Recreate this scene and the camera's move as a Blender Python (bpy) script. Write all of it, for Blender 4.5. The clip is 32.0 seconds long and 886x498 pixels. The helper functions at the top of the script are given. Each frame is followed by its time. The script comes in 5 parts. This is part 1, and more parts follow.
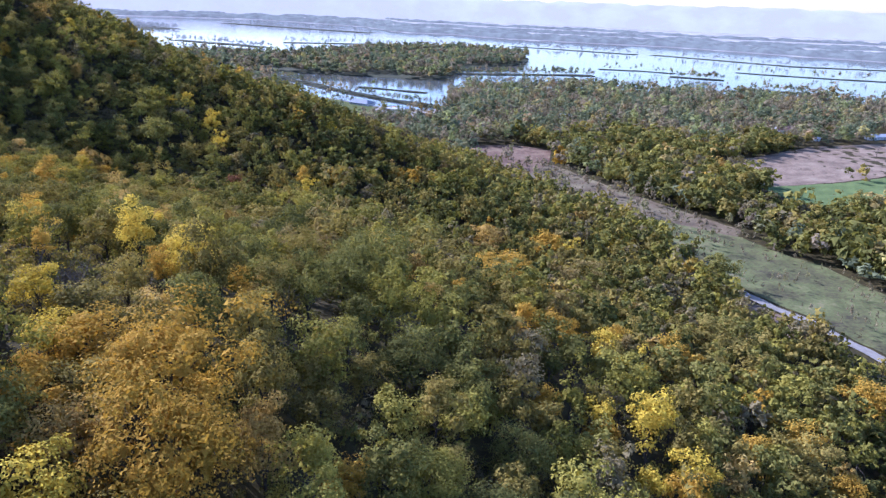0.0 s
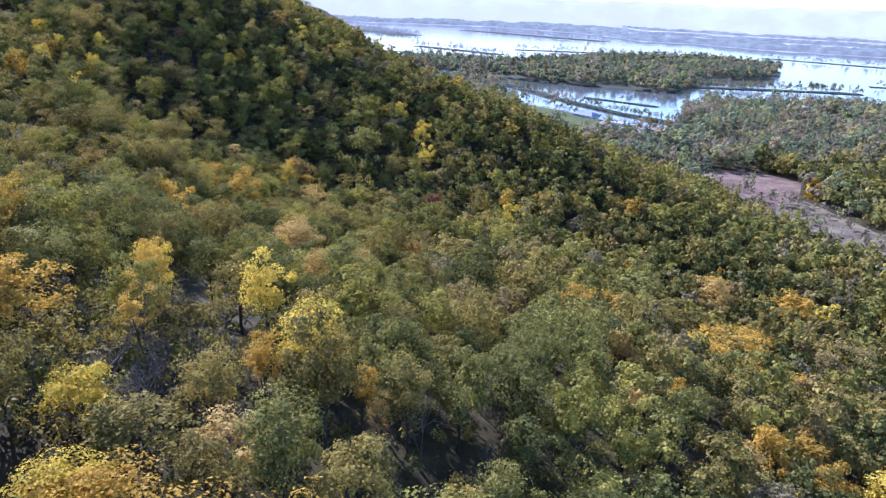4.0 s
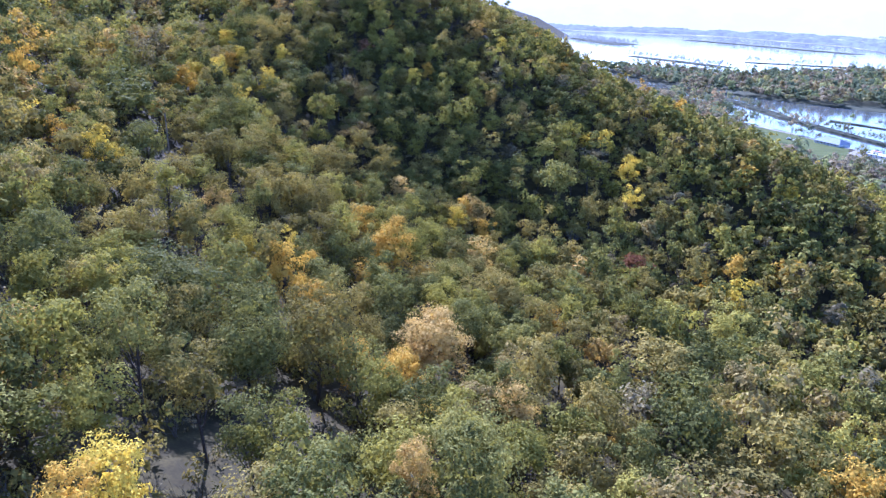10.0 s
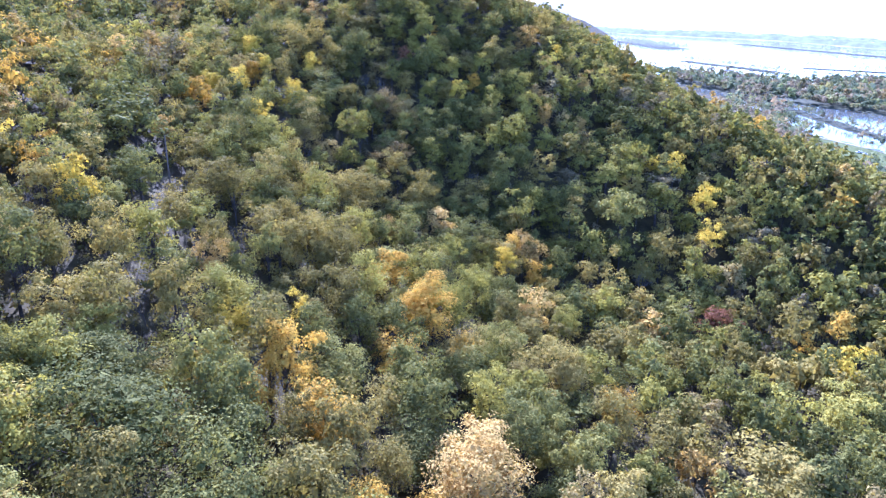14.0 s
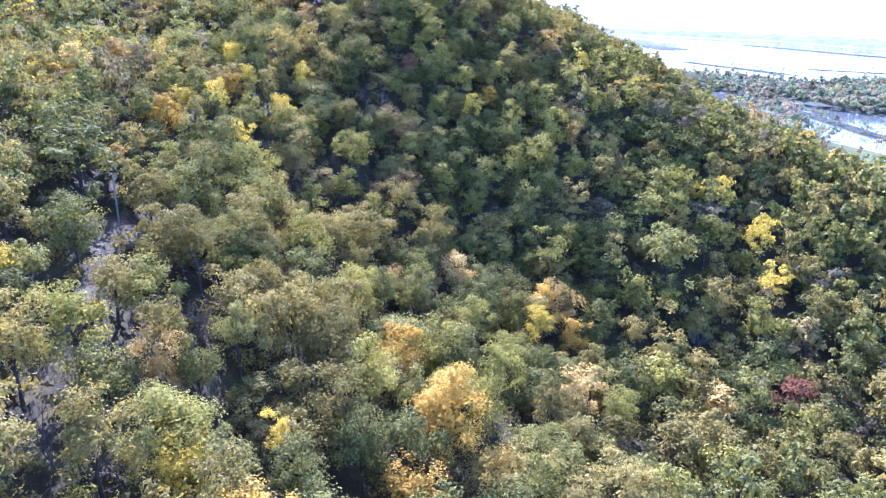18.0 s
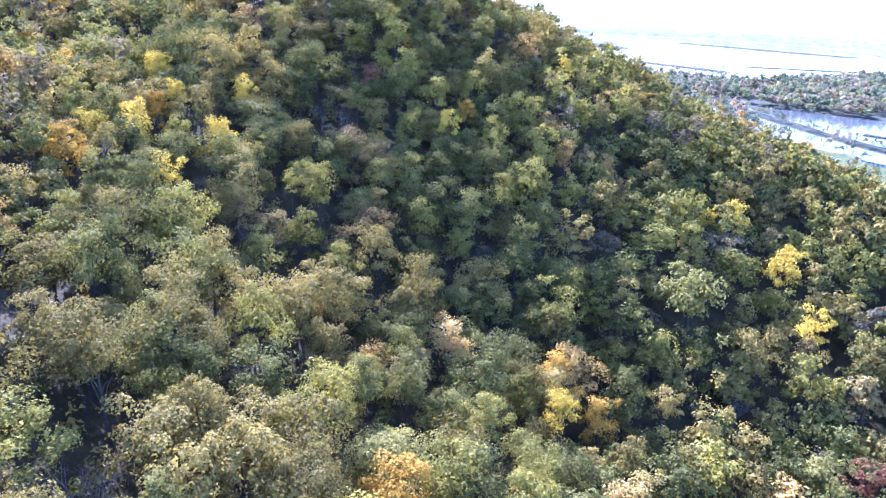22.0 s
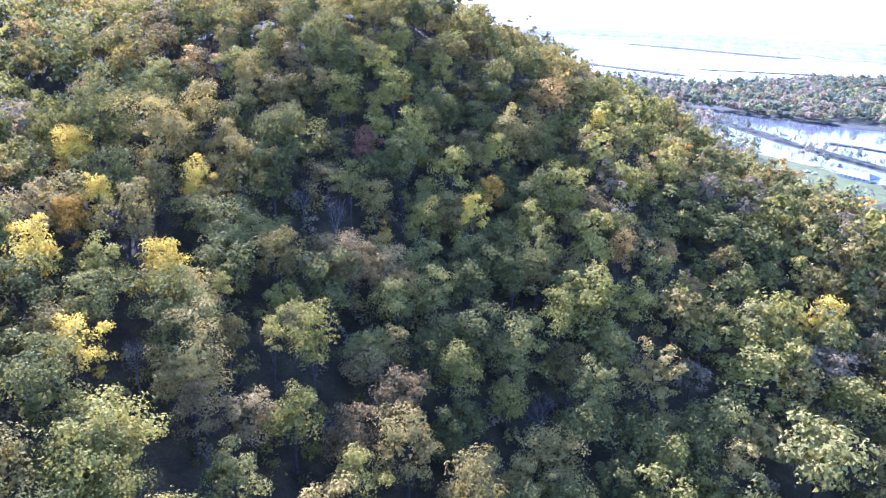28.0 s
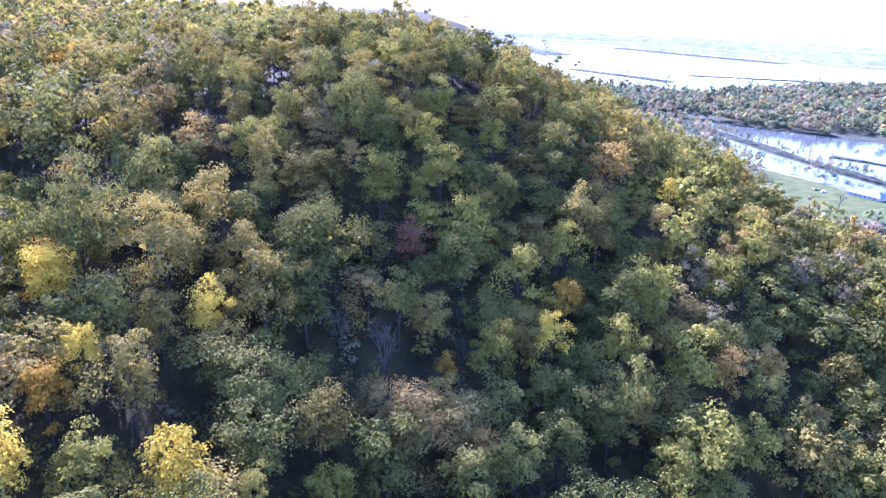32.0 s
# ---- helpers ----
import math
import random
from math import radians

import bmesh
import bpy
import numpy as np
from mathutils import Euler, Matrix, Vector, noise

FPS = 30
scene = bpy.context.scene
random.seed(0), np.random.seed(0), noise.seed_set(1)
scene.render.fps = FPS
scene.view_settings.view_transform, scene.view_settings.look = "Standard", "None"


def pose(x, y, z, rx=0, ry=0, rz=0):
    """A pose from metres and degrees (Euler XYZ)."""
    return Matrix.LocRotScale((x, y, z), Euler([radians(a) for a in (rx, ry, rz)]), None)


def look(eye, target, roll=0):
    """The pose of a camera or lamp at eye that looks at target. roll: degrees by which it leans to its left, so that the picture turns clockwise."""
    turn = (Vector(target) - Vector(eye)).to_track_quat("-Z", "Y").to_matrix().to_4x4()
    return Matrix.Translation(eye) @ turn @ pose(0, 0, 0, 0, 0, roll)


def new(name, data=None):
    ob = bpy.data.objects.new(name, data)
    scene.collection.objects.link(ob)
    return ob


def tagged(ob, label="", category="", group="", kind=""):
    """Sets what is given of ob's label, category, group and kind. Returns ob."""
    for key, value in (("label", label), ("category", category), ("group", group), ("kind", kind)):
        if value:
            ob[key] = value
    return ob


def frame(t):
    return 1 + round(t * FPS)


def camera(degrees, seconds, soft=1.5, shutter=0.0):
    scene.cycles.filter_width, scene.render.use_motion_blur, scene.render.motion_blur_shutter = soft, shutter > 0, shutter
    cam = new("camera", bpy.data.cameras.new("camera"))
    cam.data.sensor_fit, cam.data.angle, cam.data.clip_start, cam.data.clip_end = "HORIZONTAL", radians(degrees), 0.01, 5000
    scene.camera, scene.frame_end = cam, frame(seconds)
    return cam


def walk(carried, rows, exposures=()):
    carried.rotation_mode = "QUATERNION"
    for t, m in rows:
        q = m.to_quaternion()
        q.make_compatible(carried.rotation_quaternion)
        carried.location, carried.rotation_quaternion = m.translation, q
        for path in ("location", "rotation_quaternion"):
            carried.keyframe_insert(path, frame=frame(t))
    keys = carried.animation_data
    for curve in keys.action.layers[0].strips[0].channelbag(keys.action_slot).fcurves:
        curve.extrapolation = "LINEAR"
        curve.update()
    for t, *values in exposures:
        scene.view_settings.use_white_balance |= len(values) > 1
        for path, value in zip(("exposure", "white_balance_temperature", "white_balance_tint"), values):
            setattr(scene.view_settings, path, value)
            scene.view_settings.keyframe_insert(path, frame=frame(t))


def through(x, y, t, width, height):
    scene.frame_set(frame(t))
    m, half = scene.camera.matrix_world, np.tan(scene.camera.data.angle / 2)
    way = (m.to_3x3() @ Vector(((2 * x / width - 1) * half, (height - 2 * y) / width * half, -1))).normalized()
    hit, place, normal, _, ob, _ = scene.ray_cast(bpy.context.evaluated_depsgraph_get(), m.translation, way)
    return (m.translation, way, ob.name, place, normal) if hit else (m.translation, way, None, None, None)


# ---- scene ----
cam = camera(66.5, 32.0, soft=1.4)
METRES, EYE, TILT, LEAN, TURN = 240.0, 125.0, -20.3, -2.0, 0.0
ROWS = [
    (0.0, 0.0, 0.0, 0.0, 0.0, 0.0, -0.0),
    (0.5, 0.001, 0.016, 0.0056, 5.52, 0.04, -1.96),
    (1.0, 0.0017, 0.0316, 0.0107, 10.23, -0.08, -3.62),
    (1.5, 0.0018, 0.0467, 0.0159, 14.07, -0.25, -4.97),
    (2.0, 0.0015, 0.0614, 0.0211, 17.36, -0.46, -6.11),
    (2.5, 0.0008, 0.0755, 0.0266, 17.72, -0.48, -6.25),
    (3.0, -0.0008, 0.0897, 0.032, 17.67, -0.44, -6.24),
    (3.5, -0.0028, 0.1034, 0.0375, 17.63, -0.41, -6.24),
    (5.5, -0.0145, 0.1568, 0.0574, 18.49, -0.38, -6.53),
    (6.0, -0.0194, 0.1721, 0.0629, 18.92, -0.41, -6.69),
    (6.5, -0.0242, 0.1855, 0.0675, 20.33, -0.54, -7.13),
    (7.0, -0.0301, 0.2008, 0.0729, 22.58, -0.78, -7.93),
    (7.5, -0.0355, 0.2138, 0.0778, 24.58, -1.01, -8.56),
    (8.0, -0.0423, 0.2286, 0.0835, 26.82, -1.3, -9.28),
    (8.5, -0.0488, 0.2413, 0.0885, 28.58, -1.53, -9.85),
    (9.0, -0.0565, 0.2553, 0.0944, 30.62, -1.82, -10.47),
    (9.5, -0.0639, 0.2673, 0.0994, 32.4, -2.06, -11.02),
    (10.0, -0.0727, 0.2806, 0.1049, 34.39, -2.38, -11.6),
    (10.5, -0.0809, 0.2918, 0.1096, 36.06, -2.65, -12.1),
    (11.0, -0.0901, 0.3042, 0.115, 37.69, -2.94, -12.58),
    (11.5, -0.0984, 0.3145, 0.1195, 38.08, -3.01, -12.71),
    (12.0, -0.1083, 0.3259, 0.124, 38.03, -2.99, -12.72),
    (12.5, -0.1171, 0.3354, 0.1277, 37.98, -2.98, -12.73),
    (13.0, -0.1275, 0.3462, 0.1318, 37.92, -2.96, -12.75),
    (13.5, -0.1368, 0.3554, 0.1354, 37.88, -2.94, -12.75),
    (14.0, -0.1475, 0.3657, 0.1394, 37.85, -2.91, -12.73),
    (14.5, -0.157, 0.3747, 0.143, 37.82, -2.9, -12.72),
    (16.5, -0.2025, 0.4139, 0.1592, 37.66, -2.8, -12.7),
    (17.0, -0.2145, 0.4244, 0.1641, 37.66, -2.83, -12.67),
    (17.5, -0.2253, 0.4334, 0.1681, 37.67, -2.83, -12.65),
    (18.0, -0.2378, 0.4435, 0.1725, 37.66, -2.85, -12.63),
    (18.5, -0.2489, 0.4523, 0.1763, 37.67, -2.87, -12.62),
    (19.0, -0.2616, 0.4621, 0.1805, 37.67, -2.89, -12.63),
    (19.5, -0.2731, 0.4705, 0.1839, 37.65, -2.89, -12.61),
    (20.0, -0.2861, 0.4801, 0.1878, 37.64, -2.89, -12.59),
    (20.5, -0.2967, 0.4884, 0.1919, 37.26, -2.84, -12.47),
    (21.0, -0.3097, 0.4976, 0.1956, 34.37, -2.24, -11.59),
    (21.5, -0.3217, 0.5055, 0.1988, 33.42, -2.05, -11.31),
    (22.0, -0.3348, 0.5149, 0.203, 33.01, -1.98, -11.19),
    (22.5, -0.3457, 0.5232, 0.2068, 32.03, -1.83, -10.9),
    (23.0, -0.3591, 0.5323, 0.2109, 29.83, -1.44, -10.18),
    (23.5, -0.3708, 0.5406, 0.2144, 29.75, -1.42, -10.15),
    (24.0, -0.3837, 0.55, 0.2192, 29.75, -1.44, -10.13),
    (24.5, -0.395, 0.5579, 0.2249, 29.75, -1.49, -10.13),
    (25.0, -0.4072, 0.5662, 0.2318, 29.72, -1.5, -10.11),
    (25.5, -0.4191, 0.5741, 0.2398, 29.71, -1.5, -10.11),
    (27.5, -0.4661, 0.6051, 0.2716, 29.54, -1.45, -10.14),
    (28.0, -0.4776, 0.6127, 0.2792, 28.9, -1.32, -9.93),
    (28.5, -0.4894, 0.6199, 0.2869, 28.24, -1.2, -9.73),
    (29.0, -0.5012, 0.6268, 0.2943, 27.89, -1.11, -9.61),
    (29.5, -0.5135, 0.6335, 0.3017, 27.72, -1.07, -9.59),
    (30.0, -0.5259, 0.6401, 0.3092, 27.69, -1.05, -9.61),
    (30.5, -0.5385, 0.6469, 0.317, 27.66, -1.04, -9.62),
    (31.0, -0.5513, 0.6537, 0.3248, 27.63, -1.01, -9.62),
    (31.5, -0.5643, 0.6605, 0.3328, 27.59, -1.0, -9.6),
    (32.0, -0.577, 0.6672, 0.3409, 27.57, -1.0, -9.6),
]
walk(cam, [(t, pose(0, 0, EYE, TILT, LEAN, TURN) @ pose(METRES * x, METRES * y, METRES * z, 90 + pitch, roll, yaw)) for t, x, y, z, yaw, pitch, roll in ROWS],
     exposures=[(0.0, 1.38, 4800, 31), (3.0, 1.62, 4700, 31), (6.0, 1.62, 4600, 33), (9.0, 1.88, 4450, 34), (13.0, 2.5, 4350, 37), (17.0, 2.85, 4350, 40), (25.0, 2.97, 4350, 46), (28.0, 2.95, 4400, 48), (32.0, 2.8, 4450, 49)])

# ---- light ----
SUN_AZ, SUN_EL = 53.0, 32.2          # degrees left of +y, and above the horizon
world = bpy.data.worlds.new("sky")
scene.world = world
world.use_nodes = True
wn = world.node_tree.nodes
sky = wn.new("ShaderNodeTexSky")
sky.sky_type, sky.sun_disc = "NISHITA", False
sky.sun_elevation, sky.sun_rotation = radians(SUN_EL), radians(-SUN_AZ)
sky.air_density, sky.dust_density, sky.ozone_density, sky.altitude = 1.2, 0.8, 2.0, 200.0
wn["Background"].inputs["Strength"].default_value = 0.11
world.node_tree.links.new(sky.outputs[0], wn["Background"].inputs["Color"])
sun_data = bpy.data.lights.new("sun", "SUN")
sun_data.energy, sun_data.angle, sun_data.color = 5.0, radians(0.53), (1.0, 0.93, 0.82)
sun = new("sun", sun_data)
az, el = radians(SUN_AZ), radians(SUN_EL)
sun.matrix_world = look((0, 0, 400), (400 * math.sin(az), -400 * math.cos(az), 400 - 400 * math.tan(el)))


# ---- materials ----
def mat(name):
    m = bpy.data.materials.new(name)
    m.use_nodes = True
    t = m.node_tree
    return m, t.nodes, t.links, t.nodes["Principled BSDF"]


def ramp(n, stops):
    r = n.new("ShaderNodeValToRGB")
    while len(r.color_ramp.elements) < len(stops):
        r.color_ramp.elements.new(0.5)
    for e, (p, c) in zip(r.color_ramp.elements, stops):
        e.position, e.color = p, (*c, 1)
    return r


def noise_node(n, l, scale, detail=4, coords=None):
    t = n.new("ShaderNodeTexNoise")
    t.inputs["Scale"].default_value, t.inputs["Detail"].default_value = scale, detail
    if coords:
        l.new(coords, t.inputs["Vector"])
    return t


def maths(n, l, op, a, b):
    m = n.new("ShaderNodeMath")
    m.operation = op
    for s, v in zip(m.inputs, (a, b)):
        if isinstance(v, (int, float)):
            s.default_value = v
        else:
            l.new(v, s)
    return m.outputs[0]


def leaf_material(name, dark, mid, light, rough=0.75, through=0.27, stuff=False, gloss=0.015, warmth=(1.5, 1.4, 0.8), vary=0.26):
    """Foliage: each leaf spray and each tree differs a little."""
    m, n, l, b = mat(name)
    geo = n.new("ShaderNodeNewGeometry")
    if stuff:
        a = n.new("ShaderNodeAttribute")
        a.attribute_name = "tint"
        tree = a.outputs["Fac"]
    else:
        tree = n.new("ShaderNodeObjectInfo").outputs["Random"]
    pos = noise_node(n, l, 0.35, 2, geo.outputs["Position"])
    v = maths(n, l, "ADD", maths(n, l, "MULTIPLY", tree, 0.42), maths(n, l, "MULTIPLY", geo.outputs["Random Per Island"], vary))
    v = maths(n, l, "ADD", v, maths(n, l, "MULTIPLY", pos.outputs["Fac"], 0.42))
    r = ramp(n, [(0.12, dark), (0.5, mid), (0.92, light)])
    l.new(v, r.inputs["Fac"])
    l.new(r.outputs["Color"], b.inputs["Base Color"])
    b.inputs["Roughness"].default_value = rough
    b.inputs["Specular IOR Level"].default_value = gloss
    tr = n.new("ShaderNodeBsdfTranslucent")
    warm = n.new("ShaderNodeMixRGB")
    warm.blend_type = "MULTIPLY"
    warm.inputs["Fac"].default_value = 1.0
    warm.inputs["Color2"].default_value = (*warmth, 1)
    l.new(r.outputs["Color"], warm.inputs["Color1"])
    l.new(warm.outputs["Color"], tr.inputs["Color"])
    mix = n.new("ShaderNodeMixShader")
    mix.inputs["Fac"].default_value = through
    l.new(b.outputs[0], mix.inputs[1])
    l.new(tr.outputs[0], mix.inputs[2])
    l.new(mix.outputs[0], n["Material Output"].inputs["Surface"])
    return m


LEAF_COLOURS = {
    "green": ((0.042, 0.045, 0.014), (0.118, 0.114, 0.03), (0.275, 0.24, 0.056)),
    "olive": ((0.075, 0.062, 0.017), (0.178, 0.143, 0.036), (0.32, 0.245, 0.06)),
    "lime": ((0.08, 0.074, 0.017), (0.19, 0.17, 0.033), (0.34, 0.29, 0.055)),
    "yellow": ((0.24, 0.175, 0.022), (0.44, 0.325, 0.035), (0.60, 0.46, 0.065)),
    "gold": ((0.17, 0.105, 0.016), (0.36, 0.22, 0.03), (0.52, 0.345, 0.055)),
    "orange": ((0.165, 0.108, 0.03), (0.35, 0.232, 0.06), (0.51, 0.365, 0.115)),
    "rust": ((0.085, 0.056, 0.024), (0.19, 0.142, 0.047), (0.30, 0.235, 0.08)),
    "red": ((0.10, 0.044, 0.024), (0.20, 0.095, 0.046), (0.31, 0.17, 0.085)),
    "brush": ((0.065, 0.054, 0.029), (0.145, 0.118, 0.06), (0.245, 0.202, 0.1)),
}
# valley and island leaf colours, lightened to stand in for haze
HAZED_BOTTOM_COLOURS = {
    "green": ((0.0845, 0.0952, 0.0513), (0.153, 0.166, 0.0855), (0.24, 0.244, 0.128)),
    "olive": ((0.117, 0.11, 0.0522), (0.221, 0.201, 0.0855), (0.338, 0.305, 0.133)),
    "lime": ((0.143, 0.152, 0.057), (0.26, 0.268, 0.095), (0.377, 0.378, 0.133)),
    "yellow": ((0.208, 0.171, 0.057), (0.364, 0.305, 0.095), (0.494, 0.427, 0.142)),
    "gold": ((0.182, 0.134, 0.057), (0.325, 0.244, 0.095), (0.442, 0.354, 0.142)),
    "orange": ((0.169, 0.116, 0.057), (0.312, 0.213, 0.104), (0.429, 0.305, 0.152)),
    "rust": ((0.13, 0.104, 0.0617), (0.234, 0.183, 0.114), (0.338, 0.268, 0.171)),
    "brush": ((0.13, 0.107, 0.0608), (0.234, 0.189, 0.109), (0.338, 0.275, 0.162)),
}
LEAF = {k: leaf_material("leaves_" + k, *c) for k, c in LEAF_COLOURS.items()}
# less colour variation and more translucency flatten these, as haze would
HAZED_BOTTOM = {k: leaf_material("bottomland_" + k, *c, stuff=True, gloss=0.02, through=0.38, warmth=(1.1, 1.1, 1.0), vary=0.1) for k, c in HAZED_BOTTOM_COLOURS.items()}
WOODS = {k: leaf_material("woods_" + k, *c, stuff=True) for k, c in LEAF_COLOURS.items()}


def rough_material(name, stops, scale, rough=0.9, bump=0.3, fine=8.0):
    m, n, l, b = mat(name)
    geo = n.new("ShaderNodeNewGeometry").outputs["Position"]
    a, c = noise_node(n, l, scale, 6, geo), noise_node(n, l, scale * fine, 3, geo)
    v = maths(n, l, "ADD", maths(n, l, "MULTIPLY", a.outputs["Fac"], 0.65), maths(n, l, "MULTIPLY", c.outputs["Fac"], 0.35))
    r = ramp(n, stops)
    l.new(v, r.inputs["Fac"])
    l.new(r.outputs["Color"], b.inputs["Base Color"])
    b.inputs["Roughness"].default_value = rough
    b.inputs["Specular IOR Level"].default_value = 0.05
    bp = n.new("ShaderNodeBump")
    bp.inputs["Strength"].default_value = bump
    l.new(v, bp.inputs["Height"])
    l.new(bp.outputs["Normal"], b.inputs["Normal"])
    return m


LITTER = rough_material("leaf_litter", [(0.3, (0.022, 0.018, 0.009)), (0.48, (0.038, 0.031, 0.014)), (0.60, (0.06, 0.048, 0.018)), (0.74, (0.09, 0.073, 0.027))], 0.3, fine=10.0)
BARK = rough_material("bark", [(0.3, (0.028, 0.023, 0.018)), (0.7, (0.085, 0.072, 0.058))], 2.0, 0.9, 0.5)
PALE_BARK = rough_material("pale_bark", [(0.3, (0.065, 0.056, 0.043)), (0.7, (0.15, 0.132, 0.106))], 2.0, 0.85, 0.4)
PLOUGHED = rough_material("ploughed_soil", [(0.36, (0.085, 0.055, 0.038)), (0.5, (0.14, 0.09, 0.062)), (0.64, (0.18, 0.135, 0.085))], 0.05)
DRY_GRASS = rough_material("dry_grass", [(0.36, (0.075, 0.056, 0.036)), (0.5, (0.125, 0.097, 0.06)), (0.64, (0.165, 0.14, 0.08))], 0.07, fine=12.0)
EARTH = rough_material("weedy_earth", [(0.36, (0.03, 0.024, 0.013)), (0.5, (0.062, 0.049, 0.024)), (0.64, (0.105, 0.088, 0.04))], 0.35, fine=9.0)
STUBBLE = rough_material("crop_stubble", [(0.36, (0.12, 0.088, 0.06)), (0.5, (0.175, 0.128, 0.088)), (0.64, (0.225, 0.175, 0.12))], 0.06)
CROP = rough_material("green_crop", [(0.3, (0.065, 0.092, 0.03)), (0.7, (0.12, 0.15, 0.05))], 0.08)
LAWN = rough_material("lawn", [(0.36, (0.05, 0.058, 0.016)), (0.64, (0.085, 0.092, 0.027))], 0.08)
MEADOW = rough_material("meadow_grass", [(0.36, (0.05, 0.042, 0.026)), (0.46, (0.085, 0.082, 0.036)), (0.55, (0.105, 0.112, 0.042)), (0.66, (0.16, 0.135, 0.072))], 0.05, fine=14.0)
GRAVEL = rough_material("gravel", [(0.3, (0.15, 0.135, 0.115)), (0.7, (0.25, 0.225, 0.195))], 0.6)
MUD = rough_material("muddy_bank", [(0.36, (0.032, 0.034, 0.02)), (0.64, (0.068, 0.068, 0.04))], 0.1)

WATER, n, l, b = mat("river_water")
b.inputs["Base Color"].default_value = (0.075, 0.08, 0.075, 1)
b.inputs["Roughness"].default_value = 0.1
b.inputs["IOR"].default_value = 1.33
geo = n.new("ShaderNodeNewGeometry").outputs["Position"]
rip = noise_node(n, l, 0.25, 5, geo)
bp = n.new("ShaderNodeBump")
bp.inputs["Strength"].default_value, bp.inputs["Distance"].default_value = 0.14, 0.5
l.new(rip.outputs["Fac"], bp.inputs["Height"])
l.new(bp.outputs["Normal"], b.inputs["Normal"])


def haze_glow_material(name, colour, glow, strength, scale):
    """Land far off, with the pale glow of haze added as emission."""
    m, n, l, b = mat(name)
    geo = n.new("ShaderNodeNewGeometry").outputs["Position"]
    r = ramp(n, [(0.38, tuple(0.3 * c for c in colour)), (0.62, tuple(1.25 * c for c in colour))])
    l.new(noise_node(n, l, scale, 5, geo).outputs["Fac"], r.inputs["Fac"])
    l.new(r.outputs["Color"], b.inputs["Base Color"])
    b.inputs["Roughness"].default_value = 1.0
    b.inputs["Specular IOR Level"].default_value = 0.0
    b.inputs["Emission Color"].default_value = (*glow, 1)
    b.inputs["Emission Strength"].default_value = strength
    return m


FAR_WOODS = haze_glow_material("haze_glow_woods", (0.05, 0.06, 0.05), (0.108, 0.112, 0.110), 1.0, 0.03)
FAR_FIELD = haze_glow_material("haze_glow_fields", (0.12, 0.115, 0.095), (0.198, 0.193, 0.19), 1.0, 0.01)
FAR_BLUFF = haze_glow_material("haze_glow_bluffs", (0.05, 0.06, 0.06), (0.29, 0.283, 0.28), 1.0, 0.006)


# ---- meshes ----
def fast_mesh(name, verts, tris, material, tint=None):
    verts, tris = np.asarray(verts, np.float32), np.asarray(tris, np.int32)
    me = bpy.data.meshes.new(name)
    k = tris.shape[1]
    me.vertices.add(len(verts))
    me.vertices.foreach_set("co", verts.ravel())
    me.loops.add(tris.size)
    me.loops.foreach_set("vertex_index", tris.ravel())
    me.polygons.add(len(tris))
    me.polygons.foreach_set("loop_start", np.arange(0, tris.size, k, dtype=np.int32))
    me.update(calc_edges=True)
    if tint is not None:
        at = me.attributes.new("tint", "FLOAT", "POINT")
        at.data.foreach_set("value", np.asarray(tint, np.float32))
    me.materials.append(material)
    return me


def smooth(me):
    me.polygons.foreach_set("use_smooth", np.ones(len(me.polygons), bool))
    return me


def waves(x, y, s, seed=0):
    """Cheap smooth noise, about -1 to 1, with bumps s metres wide."""
    r = np.random.default_rng(seed)
    out = 0
    for k in range(6):
        a, ph = r.uniform(0, 6.283), r.uniform(0, 6.283)
        w = 6.283 / s * r.uniform(0.6, 1.7)
        out = out + np.sin(w * (np.cos(a) * x + np.sin(a) * y) + ph + 0.7 * np.sin(w * 0.6 * (np.sin(a) * x - np.cos(a) * y) + ph))
    return out / 3.2


# the bluff: a slope above the valley floor, with spurs and a ravine (centre, half sizes, height, turn)
HILLS = [(-13, 101, 75, 31, 12.2, 0.69), (-214, 280, 32, 49, 20.9, 0.13), (-117, 184, 94, 87, -33.7, 1.20), (-95, 328, 28, 74, 9.3, 1.70), (-225, 235, 28, 86, -17.9, -0.92),
         (-117, 220, 26, 44, -10.3, -1.13), (-130, 871, 74, 88, -40.9, 0.49), (-59, 372, 76, 40, 12.6, -0.57), (-182, 490, 31, 83, -18.7, 0.50)]
SWELLS = [(-170, 280, 3.9), (-20, 40, 7.0), (-100, 290, -3.1), (-20, 190, 3.9), (-140, 170, 3.3), (-230, 230, 4.0), (-170, 220, -2.2), (-100, 230, -1.9), (-30, 100, -1.4), (-90, 160, -1.5), (10, 160, 2.7), (-150, 270, 2.4)]          # small rises and hollows, 24 m wide: place and height
SHORE_X = [-2500, -600, -330, -252, -195, -135, -71, -23, 0, 12, 40, 108, 229, 315, 395, 484, 553, 617, 724, 1200, 3000]
SHORE_Y = [2600, 1400, 1110, 1020, 905, 864, 805, 790, 805, 930, 1000, 1035, 1085, 1060, 1030, 1035, 1020, 985, 1015, 1150, 1300]


